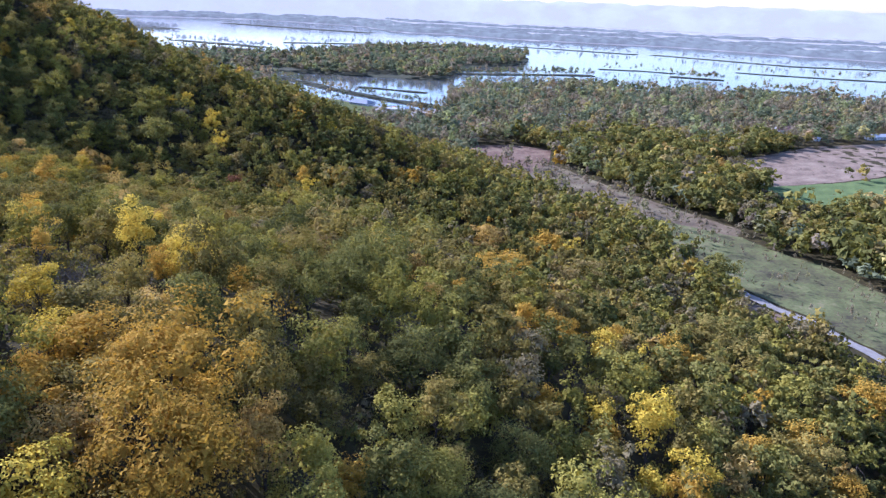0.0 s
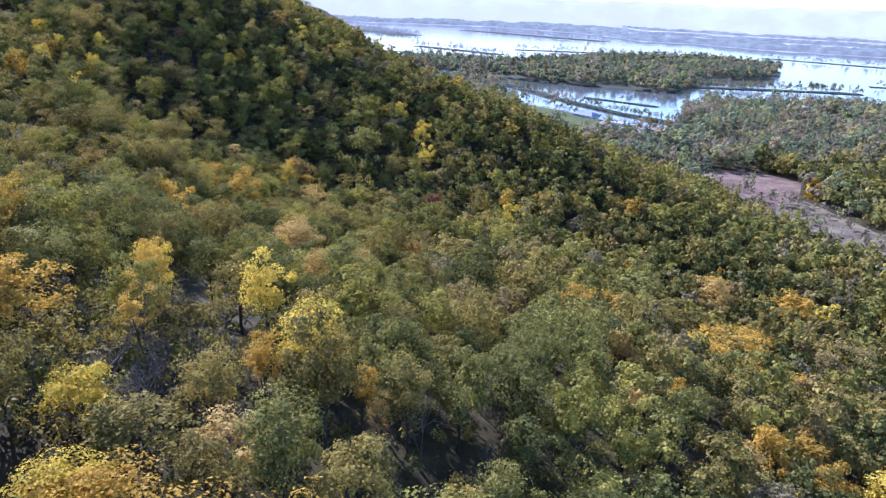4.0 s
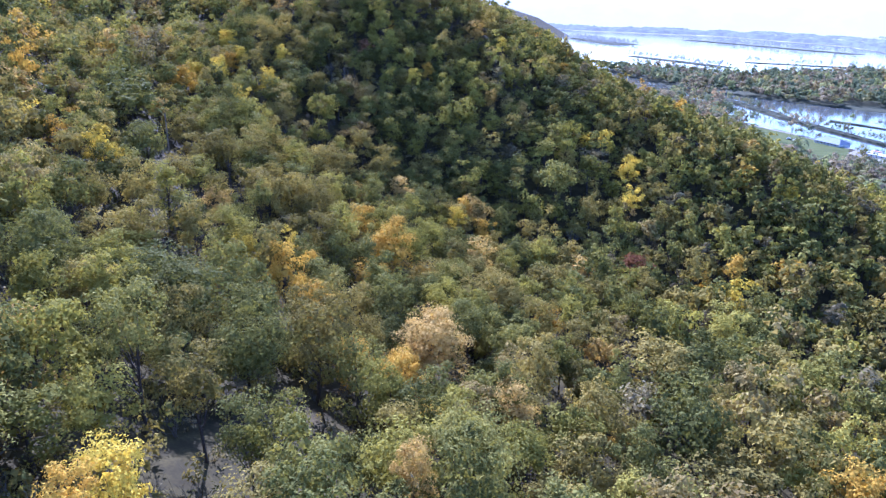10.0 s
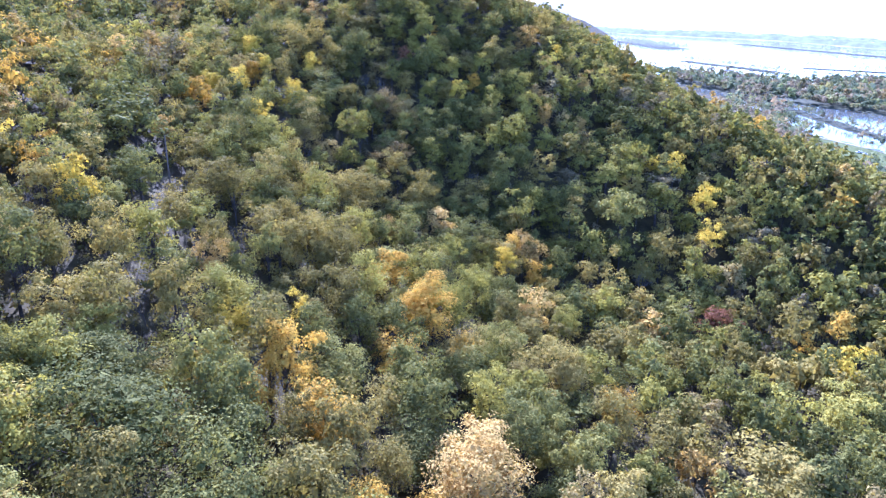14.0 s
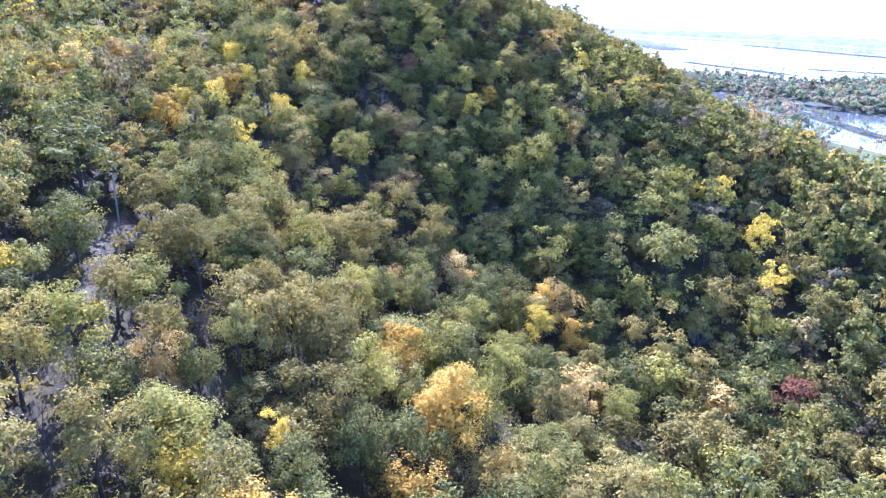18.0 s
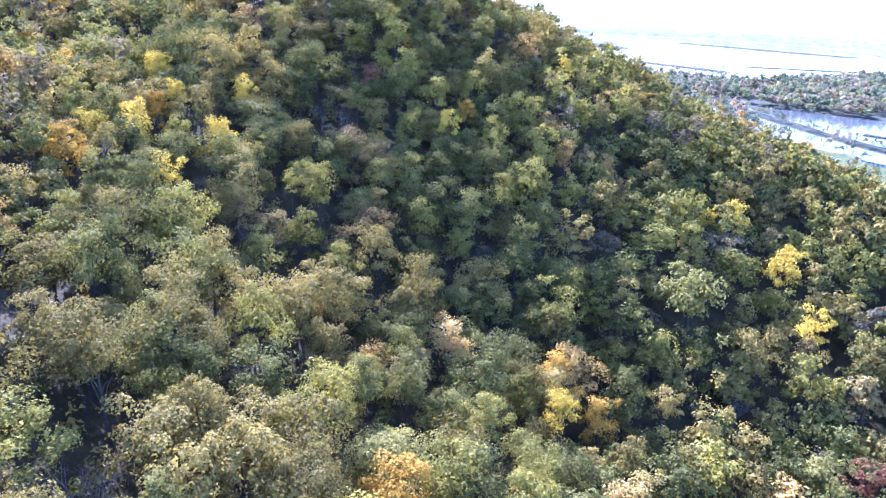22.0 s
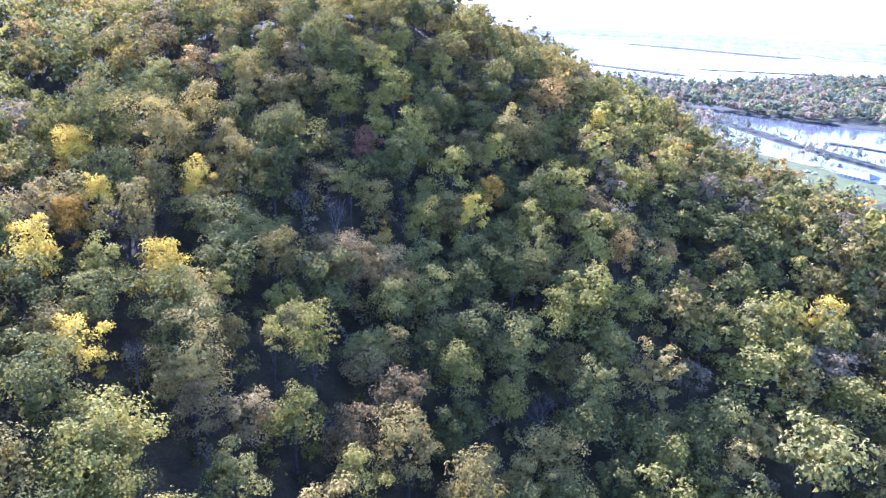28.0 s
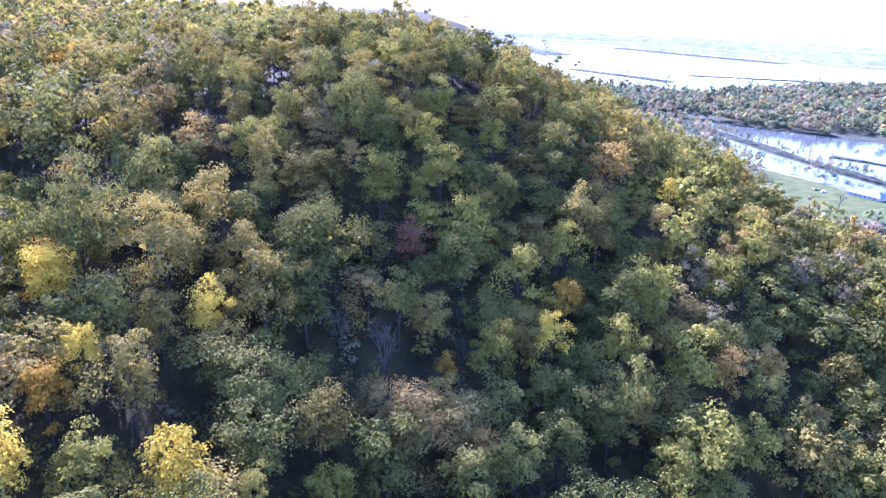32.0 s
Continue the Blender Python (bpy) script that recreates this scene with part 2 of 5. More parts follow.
def height(x, y):
    x, y = np.asarray(x, float), np.asarray(y, float)
    low = np.interp(y, [0, 300, 550, 800, 1000], [14, 13, 10, 5, 3])
    z = low
    yy = np.clip(y, -300, 1500)
    toe = 6.58 - 6.66 * yy / 100 - 5.94 * (yy / 100) ** 2
    z = z + 111.8 / (1 + np.exp(np.clip((x - toe) / 56.1, -30, 30)))
    for cx, cy, sx, sy, a, th in HILLS:
        dx, dy = x - cx, y - cy
        c, s = np.cos(th), np.sin(th)
        z = z + a * np.exp(-0.5 * ((c * dx + s * dy) / sx) ** 2 - 0.5 * ((c * dy - s * dx) / sy) ** 2)
    for cx, cy, a in SWELLS:
        z = z + a * np.exp(-((x - cx) ** 2 + (y - cy) ** 2) / 1152.0)
    z = np.maximum(z, low - 0.5)
    out = y - np.interp(x, SHORE_X, SHORE_Y) - 5 * waves(x, y, 60, 3)
    return np.where(z > 30, z, z + (-4 - z) * np.clip(out / 22 + 0.35, 0, 1))


def steps(near0, near1, fine, far0, far1):
    mid = np.arange(near0, near1 + 0.1, fine)
    lo, hi, d = [near0], [near1], fine
    while lo[-1] > far0 or hi[-1] < far1:
        d *= 1.18
        lo.append(lo[-1] - d), hi.append(hi[-1] + d)
    return np.concatenate([lo[:0:-1], mid, hi[1:]])


gx, gy = steps(-420, 300, 5, -5500, 5500), steps(-60, 1000, 5, -1500, 2600)
X, Y = np.meshgrid(gx, gy)
Z = height(X, Y) + 0.25 * waves(X, Y, 14, 5)
nx = len(gx)
idx = (np.arange(len(gy) - 1)[:, None] * nx + np.arange(nx - 1)).ravel()
ground = new("ground", smooth(fast_mesh("ground", np.stack([X, Y, Z], -1).reshape(-1, 3), np.stack([idx, idx + 1, idx + nx + 1, idx + nx], 1), LITTER)))
tagged(ground, "brown leaf-littered ground of a wooded river bluff", "ground", kind="structure")

water = new("water", fast_mesh("water", [(-6000, 600, 0), (6000, 600, 0), (6000, 6000, 0), (-6000, 6000, 0)], [(0, 1, 2, 3)], WATER))
tagged(water, "broad pale river water with light ripples", "river", kind="structure")


def inside(poly, x, y):
    """Which points lie in the polygon."""
    x, y = np.asarray(x, float), np.asarray(y, float)
    c = np.zeros(x.shape, bool)
    for (x0, y0), (x1, y1) in zip(poly, poly[1:] + poly[:1]):
        cross = (y0 > y) != (y1 > y)
        c ^= cross & (x < (x1 - x0) * (y - y0) / (y1 - y0 + 1e-9) + x0)
    return c


def patch(name, poly, material, label, category, step=6.0, lift=0.12, z=None):
    """A field: a sheet that follows the ground, cut to an outline."""
    bm = bmesh.new()
    f = bm.faces.new([bm.verts.new((px, py, 0)) for px, py in poly])
    if f.normal.z < 0:
        f.normal_flip()
    bmesh.ops.triangulate(bm, faces=bm.faces[:])
    for _ in range(7):
        long = [e for e in bm.edges if e.calc_length() > step]
        if not long:
            break
        bmesh.ops.subdivide_edges(bm, edges=long, cuts=1)
        bmesh.ops.triangulate(bm, faces=[f for f in bm.faces if len(f.verts) > 3])
    for v in bm.verts:
        v.co.z = (float(height(v.co.x, v.co.y)) + 0.25 * float(waves(v.co.x, v.co.y, 14, 5)) if z is None else z) + lift
    bm.normal_update()
    for f in bm.faces:
        if f.normal.z < 0:
            f.normal_flip()
    me = bpy.data.meshes.new(name)
    bm.to_mesh(me)
    bm.free()
    me.materials.append(material)
    return tagged(new(name, me), label, category, kind="structure")


BROWN = [(24, 540), (32, 562), (62, 572), (94, 556), (84, 500), (64, 458), (44, 455), (30, 500)]
TAN = [(200, 520), (262, 555), (350, 622), (430, 650), (640, 660), (520, 540), (342, 500), (290, 474), (228, 452), (212, 480)]
GREEN = [(222, 450), (290, 472), (342, 497), (420, 520), (380, 460), (318, 450), (250, 398), (226, 420)]
GRASS = [(93, 368), (109, 365), (140, 344), (159, 330), (170, 306), (181, 293), (190, 259), (198, 215), (192, 150), (168, 150), (154, 200), (149, 212), (143, 228), (135, 240), (129, 252), (123, 275), (114, 300), (100, 345)]
WEEDS = [(108, 217), (115, 235), (122, 243), (128, 233), (135, 222), (141, 207), (128, 203)]
SCRUB = [(30, 500), (84, 500), (120, 420), (165, 345), (138, 300), (100, 345), (60, 400), (32, 450)]
LAWN_AREA = [(-195, 880), (-178, 892), (-150, 872), (-120, 838), (-76, 800), (-70, 740), (-95, 680), (-125, 690), (-150, 770)]
LOT = [(-74, 770), (-70, 796), (-26, 786), (0, 792), (8, 770), (-26, 720), (-50, 740)]
patch("brown_field", BROWN, PLOUGHED, "bare reddish-brown ploughed field among woods", "field")
patch("stubble_field", TAN, STUBBLE, "pale tan harvested crop field", "field")
patch("green_field", GREEN, CROP, "bright green crop strip beside the stubble", "field")
patch("meadow", GRASS, MEADOW, "rough green and straw-coloured meadow grass", "meadow")
patch("weed_patch", WEEDS, PLOUGHED, "reddish-brown dead weeds below the gravel road", "weeds", lift=0.1)
patch("scrub_meadow", SCRUB, DRY_GRASS, "scrubby straw-coloured grassland", "meadow", lift=0.06)
patch("lawn", LAWN_AREA, LAWN, "mown green riverside lawn", "lawn")
patch("parking_lot", LOT, GRAVEL, "pale gravel lot by the boat landing", "parking lot")


def ribbon(name, line, width, material, label, category, lift=0.22, z=None):
    pts = []
    for (x0, y0), (x1, y1) in zip(line, line[1:]):
        k = max(1, int(math.hypot(x1 - x0, y1 - y0) / 6))
        pts += [(x0 + (x1 - x0) * i / k, y0 + (y1 - y0) * i / k) for i in range(k)]
    pts.append(line[-1])
    p = np.array(pts, float)
    d = np.gradient(p, axis=0)
    nrm = np.stack([-d[:, 1], d[:, 0]], 1) / np.linalg.norm(d, axis=1)[:, None]
    v = []
    for q, w in zip(p, nrm):
        for s in (-0.5, 0, 0.5):
            a = q + w * width * s
            v.append((*a, (float(height(*a)) + 0.25 * float(waves(*a, 14, 5)) if z is None else z) + lift + (0.08 if s == 0 else 0)))
    f = []
    for i in range(len(p) - 1):
        for k in (0, 1):
            f.append((3 * i + k, 3 * i + k + 3, 3 * i + k + 4, 3 * i + k + 1))
    return tagged(new(name, fast_mesh(name, v, f, material)), label, category, kind="structure")


ROAD = [(110, 285), (118, 268), (125, 248), (131, 236), (139, 225), (145, 209), (150, 197), (158, 172), (165, 120), (168, 40)]
ribbon("road", ROAD, 5.5, GRAVEL, "pale gravel road along the meadow", "road")
ribbon("river_road", [(-260, 985), (-205, 893), (-180, 880), (-122, 842), (-77, 800), (-40, 790)], 6, GRAVEL, "pale road along the river bank", "road")


# ---- islands and banks ----
def island(name, poly, top, label, material=MUD):
    bm = bmesh.new()
    rings = []
    cx, cy = np.mean(poly, axis=0)
    for grow, z in ((1.0, -1.5), (0.985, 0.5), (0.96, top)):
        rings.append([bm.verts.new((cx + (x - cx) * grow, cy + (y - cy) * grow, z)) for x, y in poly])
    for a, b in zip(rings, rings[1:]):
        for i in range(len(a)):
            j = (i + 1) % len(a)
            bm.faces.new((a[i], a[j], b[j], b[i]))
    bm.faces.new(rings[-1])
    bmesh.ops.recalc_face_normals(bm, faces=bm.faces[:])
    me = bpy.data.meshes.new(name)
    bm.to_mesh(me)
    bm.free()
    me.materials.append(material)
    return tagged(new(name, me), label, "island", kind="structure")


def ragged(poly, amount, seed):
    """Round off and roughen an outline."""
    out, r = [], random.Random(seed)
    for (x0, y0), (x1, y1) in zip(poly, poly[1:] + poly[:1]):
        k = max(2, int(math.hypot(x1 - x0, y1 - y0) / 25))
        for i in range(k):
            out.append((x0 + (x1 - x0) * i / k + r.uniform(-amount, amount), y0 + (y1 - y0) * i / k + r.uniform(-amount, amount)))
    return out


def strip(line, width):
    p = np.array(line, float)
    d = np.gradient(p, axis=0)
    nrm = np.stack([-d[:, 1], d[:, 0]], 1) / np.linalg.norm(d, axis=1)[:, None]
    return [tuple(q) for q in p + nrm * width / 2] + [tuple(q) for q in (p - nrm * width / 2)[::-1]]


WOODED = [(-620, 1420), (-350, 1190), (-317, 1180), (-229, 1170), (-161, 1150), (-108, 1138), (4, 1128), (44, 1340), (170, 1480), (215, 1700), (160, 1790), (29, 1880), (-120, 1800), (-196, 1720), (-250, 1600), (-330, 1450), (-420, 1480)]
SPIT = strip([(-330, 1175), (-289, 1133), (-200, 1031), (-115, 932), (-52, 872), (6, 832), (40, 815)], 15)
BARS = {
    "B": strip([(20, 1240), (130, 1270), (287, 1300)], 26), "C": strip([(327, 1441), (408, 1430), (470, 1400)], 12),
    "D": strip([(440, 1335), (475, 1318), (530, 1300)], 22), "E": strip([(520, 1160), (560, 1140), (620, 1125)], 18),
    "F": strip([(207, 2091), (380, 2000), (540, 1920)], 26), "G": strip([(576, 1937), (850, 1692), (1058, 1671), (1400, 1640)], 24),
    "H": strip([(620, 1470), (800, 1400), (1100, 1340)], 14), "I": strip([(-1227, 2635), (-907, 2330)], 120),
    "J": strip([(-430, 1900), (-200, 1960), (120, 2010)], 30), "K": strip([(-900, 2950), (-500, 2700), (-250, 2560)], 60),
    "L": strip([(-700, 1850), (-520, 1760), (-420, 1700)], 40), "M": strip([(-120, 1010), (-60, 985), (-20, 970)], 10),
}
island("wooded_island", ragged(WOODED, 12, 1), 1.6, "low wooded river island")
island("spit", ragged(SPIT, 2.5, 2), 1.8, "narrow grassy embankment between two channels")
for k, poly in BARS.items():
    island("river_bar", ragged(poly, 4, 3), 1.0, "low muddy river bar with brush")
PONDS = [[(-460, 1640), (-400, 1660), (-330, 1600), (-300, 1530), (-345, 1470), (-420, 1560)], [(-120, 1560), (-60, 1600), (-40, 1540), (-90, 1520)], [(-250, 1500), (-215, 1520), (-200, 1470), (-235, 1455)]]
for pond in PONDS:
    patch("pond", ragged(pond, 6, 8), WATER, "pale backwater pond on the island", "pond", step=30, lift=0.02, z=1.65)
FAR_SHORE = [(-4800, 4300), (-2600, 3900), (-1538, 3300), (-902, 3440), (-344, 3060), (-173, 2690), (38, 2650), (233, 2480), (511, 2390), (781, 2330), (1044, 2110), (1237, 1960), (1700, 1900), (2600, 1800), (4800, 2000), (4800, 4800), (-4800, 4800)]
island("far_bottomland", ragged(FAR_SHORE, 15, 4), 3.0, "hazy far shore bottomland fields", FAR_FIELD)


# ---- distance: woods of the far shore and the bluff line ----
def shore_y(x):
    return np.interp(x, [-2600, -1538, -902, -344, -173, 38, 233, 511, 781, 1044, 1237, 1700, 2600], [3900, 3300, 3440, 3060, 2690, 2650, 2480, 2390, 2330, 2110, 1960, 1900, 1800])


def far_band(name, x0, x1, off, depth, tall, material, label, step=14.0, seed=1):
    xs, ks = np.arange(x0, x1, step), np.arange(0, depth + 1, step)
    A, K = np.meshgrid(xs, ks)
    B = shore_y(A) + off + K + 10 * waves(A, K, 120, seed)
    r = np.random.default_rng(seed)
    edge = np.minimum(np.minimum(K, depth - K) / 14, 1)
    gaps = np.clip(0.75 + 0.9 * waves(A, B, 170, seed + 1), 0.15, 1)
    H = 2.5 + edge * tall * gaps * r.uniform(0.55, 1.0, A.shape)
    nn = len(xs)
    i = (np.arange(len(ks) - 1)[:, None] * nn + np.arange(nn - 1)).ravel()
    return tagged(new(name, fast_mesh(name, np.stack([A, B, H], -1).reshape(-1, 3), np.stack([i, i + 1, i + nn + 1, i + nn], 1), material)), label, "woods", kind="structure")


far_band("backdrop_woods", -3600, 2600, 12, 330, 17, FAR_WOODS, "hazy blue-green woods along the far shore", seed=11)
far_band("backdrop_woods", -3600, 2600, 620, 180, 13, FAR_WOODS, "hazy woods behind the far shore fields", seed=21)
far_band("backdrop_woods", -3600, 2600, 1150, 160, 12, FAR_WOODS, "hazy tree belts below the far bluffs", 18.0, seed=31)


def bluff_line(y0, base_h, amp, seed, label):
    xs = np.arange(-4200, 4200, 30.0)
    prof = base_h + amp * waves(xs, 0 * xs, 1500, seed) + 5 * waves(xs, 0 * xs, 260, seed + 1)
    rows = [(0, 0.0), (60, 0.35), (140, 0.75), (230, 0.96), (330, 1.0), (430, 0.8)]
    v = []
    for dy, k in rows:
        for x, h in zip(xs, prof):
            v.append((x, y0 - 0.02 * x + dy + 60 * math.sin(x / 330.0 + seed) - abs(x) * 0.28, 2 + h * k + 3 * math.sin(x * 0.05 + dy)))
    nn = len(xs)
    i = (np.arange(len(rows) - 1)[:, None] * nn + np.arange(nn - 1)).ravel()
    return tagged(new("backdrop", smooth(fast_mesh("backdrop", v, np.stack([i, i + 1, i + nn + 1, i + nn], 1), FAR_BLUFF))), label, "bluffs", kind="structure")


bluff_line(4330, 136, 7, 5, "pale line of bluffs across the river, with haze glow")


# ---- trees ----
def leaf_cloud(r, centres, radii, count, size, low=-0.35, out=None):
    """Leaf sprays, one small triangle each, over the outside of a tree's clumps."""
    C, Rr = np.repeat(centres, count, 0), np.repeat(radii, count)
    k = len(C)
    d = r.normal(size=(k, 3))
    d[:, 2] = np.where(d[:, 2] < low, -d[:, 2] * 0.6, d[:, 2])
    d /= np.linalg.norm(d, axis=1)[:, None]
    p = C + d * (Rr * r.uniform(0.55, 1.08, k) ** 0.7)[:, None]
    nrm = d * 0.8 + r.normal(size=(k, 3)) * 0.3 + (0, 0, 0.16) + (0 if out is None else np.repeat(out, count, 0) * 0.3)
    nrm /= np.linalg.norm(nrm, axis=1)[:, None]
    t = np.cross(nrm, r.normal(size=(k, 3)))
    t /= np.linalg.norm(t, axis=1)[:, None] + 1e-6
    u = np.cross(nrm, t)
    s = (size * r.uniform(0.6, 1.35, k))[:, None]
    w = r.uniform(0.45, 0.8, k)[:, None]
    a, b, c = p + t * s, p - t * s * 0.55 + u * s * w, p - t * s * 0.55 - u * s * w
    return np.stack([a, b, c], 1).reshape(-1, 3)


def crown(r, rx, rz, zc, lobes, tufts, count, size, spread=0.64, lobe=0.43):
    """A crown: boughs set over an uneven egg-shaped hull, tufts over each bough, leaf sprays over each tuft."""
    i = np.arange(lobes) + 0.5
    ph = np.arccos(1 - 1.78 * i / lobes)
    th = 2.39996 * i + r.uniform(0, 6.28)
    d = np.stack([np.sin(ph) * np.cos(th), np.sin(ph) * np.sin(th), np.cos(ph)], 1) + r.normal(size=(lobes, 3)) * 0.2
    lean = r.normal(size=3) * 0.22
    q = d * (spread * r.uniform(0.6, 1.2, lobes) * (1 + d @ lean))[:, None]
    c = q * (rx, rx, rz) + (0, 0, zc)
    rad = rx * lobe * r.uniform(0.65, 1.35, lobes)
    inner = leaf_cloud(r, c, rad * 0.55, 22 if tufts > 5 else 6 if tufts > 1 else 2, (0.2 if tufts > 5 else 0.42) * rad.mean())      # the dense inside of the boughs
    heart = leaf_cloud(r, np.array([(0, 0, zc)]), np.array([rx * 0.55]), 80 if tufts > 5 else 12 if tufts > 1 else 6, (0.12 if tufts > 5 else 0.26) * rx)
    inner = np.concatenate([inner, heart])
    if tufts < 2:
        return c, rad, np.concatenate([leaf_cloud(r, c, rad, count, size, out=d), inner])
    e = r.normal(size=(lobes * tufts, 3)) + np.repeat(d, tufts, 0) * 0.8 + (0, 0, 0.45)
    e /= np.linalg.norm(e, axis=1)[:, None]
    tc = np.repeat(c, tufts, 0) + e * (np.repeat(rad, tufts) * r.uniform(0.55, 1.05, len(e)))[:, None] * (1, 1, 0.8)
    tr = np.repeat(rad, tufts) * r.uniform(0.38, 0.68, len(e))
    return c, rad, np.concatenate([leaf_cloud(r, tc, tr, count, size, out=np.repeat(d, tufts, 0)), inner])


def tube(v, f, a, b, ra, rb, sides=5):
    a, b = np.array(a, float), np.array(b, float)
    d = b - a
    d /= np.linalg.norm(d) + 1e-9
    t = np.cross(d, (0.3, 0.9, 0.2))
    t /= np.linalg.norm(t)
    u = np.cross(d, t)
    s = len(v)
    for p, rr in ((a, ra), (b, rb)):
        for k in range(sides):
            g = 6.2832 * k / sides
            v.append(tuple(p + rr * (math.cos(g) * t + math.sin(g) * u)))
    for k in range(sides):
        m = (k + 1) % sides
        f.append((s + k, s + m, s + sides + m))
        f.append((s + k, s + sides + m, s + sides + k))


def trunk(r, tall, girth, targets, sides=6):
    """A tapered, slightly bent stem with limbs that reach into the crown."""
    v, f = [], []
    bend = r.normal(size=2) * 0.025 * tall
    zs = (-1.2, 0.28 * tall, 0.52 * tall, 0.8 * tall)
    pts = [np.array((bend[0] * (z / tall) ** 2 * 2, bend[1] * (z / tall), z)) for z in zs]
    g = (1.35, 0.9, 0.65, 0.25)
    for i in range(3):
        tube(v, f, pts[i], pts[i + 1], girth * g[i], girth * g[i + 1], sides)
    for c in targets:
        a = pts[1] + (pts[2] - pts[1]) * r.uniform(0, 1)
        m = (a + c) / 2 + (0, 0, 0.1 * tall * r.uniform(-0.3, 0.6))
        tube(v, f, a, m, girth * 0.45, girth * 0.28, 4)
        tube(v, f, m, c, girth * 0.28, girth * 0.1, 3)
    return v, f


def bare_branches(r, tall, girth, wide, twigs=4):
    """A leafless tree: forked limbs down to thin twigs."""
    v, f = [], []

    stem = ([], [])

    def grow(a, d, length, g, level):
        b = a + d * length
        tube(*(stem if level < 2 else (v, f)), a, b, g, g * 0.62, 6 if level == 0 else 3)
        if level == 4:
            return
        for _ in range(3 if level == 0 else twigs if level < 3 else 3):
            e = d * 0.75 + r.normal(size=3) * (0.42 * wide) + (0, 0, 0.16)
            e /= np.linalg.norm(e)
            grow(a + d * length * r.uniform(0.6, 1.0), e, length * r.uniform(0.55, 0.8), g * 0.52, level + 1)

    grow(np.array((0, 0, -0.6)), np.array((r.normal() * 0.05, r.normal() * 0.05, 1.0)), tall * 0.36, girth, 0)
    return stem, (v, f)


# tree shapes, one metre of crown radius: (crown height factor, crown centre, clumps)
R0 = np.random.default_rng(7)
SHAPES = {"round": (1.45, 2.15), "tall": (1.85, 2.5), "slim": (2.5, 3.1), "spread": (1.12, 2.1)}
CROWN_HALF = {"round": 1.5, "tall": 1.85, "slim": 2.3, "spread": 1.2}


def shape_meshes(kind, number, lobes, tufts, count, size, limbs):
    """Crown and stem meshes of a kind of tree, for a crown of three metres' radius."""
    made = []
    flat, centre = SHAPES[kind]
    for i in range(number):
        rx = 3.0
        c, rad, v = crown(R0, rx, rx * flat, rx * centre, lobes, tufts, count, size)
        tv, tf = trunk(R0, rx * (centre + flat * 0.8), 0.17, c[R0.permutation(len(c))[:limbs]])
        made.append((v, np.array(tv), np.array(tf)))
    return made


NEAR = {}          # finest where the slope is seen closest, plainer behind
for kind, (grade, number, lobes, tufts, count, size, limbs) in [(k, g) for k in SHAPES for g in (("fine", 5, 17, 8, 25, 0.145, 9), ("plain", 5, 15, 6, 20, 0.19, 7), ("big", 3, 24, 9, 46, 0.088, 12))]:
    NEAR[kind, grade] = []
    for v, tv, tf in shape_meshes(kind, number, lobes, tufts, count, size, limbs):
        NEAR[kind, grade].append((fast_mesh("crown", v, np.arange(len(v)).reshape(-1, 3), LEAF["green"]), fast_mesh("trunk", tv, tf, BARK)))
BARE = []
for i in range(3):
    stem, twigs = bare_branches(R0, 8.5, 0.16, 1.0, 4)
    BARE.append((fast_mesh("trunk", *stem, PALE_BARK), fast_mesh("bare_crown", *twigs, PALE_BARK)))

TREE_NAMES = {
    "green": ("oak_tree", "green-leaved oak with a clumped rounded crown", "tree"),
    "olive": ("hickory_tree", "olive and dull gold hickory turning in autumn", "tree"),
    "lime": ("ash_tree", "yellow-green ash with a loose crown", "tree"),
    "yellow": ("maple_tree", "bright yellow autumn maple", "tree"),
    "gold": ("birch_tree", "golden autumn birch with ragged crown", "tree"),
    "orange": ("cherry_tree", "orange-tan autumn tree on the slope", "tree"),
    "rust": ("elm_tree", "rusty brown autumn tree with thin crown", "tree"),
    "brush": ("cottonwood_tree", "nearly bare pale grey cottonwood", "tree"),
    "red": ("sumac_tree", "dull red autumn tree in the ravine", "tree"),
}
SHAPE_OF = {"green": ("round", "spread", "round"), "olive": ("round", "tall"), "lime": ("round", "tall"), "yellow": ("tall", "round"),
            "gold": ("round", "tall"), "orange": ("tall", "round"), "rust": ("tall", "round"), "red": ("tall",), "brush": ("round",)}
RT = np.random.default_rng(23)
SPINE = [(-25, 52), (-72, 110), (-114, 162), (-162, 222), (-196, 262)]      # the line along the slope from which detail falls off


def spine_distance(x, y):
    best = np.full(np.shape(x), 1e9)
    for (x0, y0), (x1, y1) in zip(SPINE, SPINE[1:]):
        t = np.clip(((x - x0) * (x1 - x0) + (y - y0) * (y1 - y0)) / ((x1 - x0) ** 2 + (y1 - y0) ** 2), 0, 1)
        best = np.minimum(best, np.hypot(x - x0 - t * (x1 - x0), y - y0 - t * (y1 - y0)))
    return best


planted = []          # x, y, crown radius


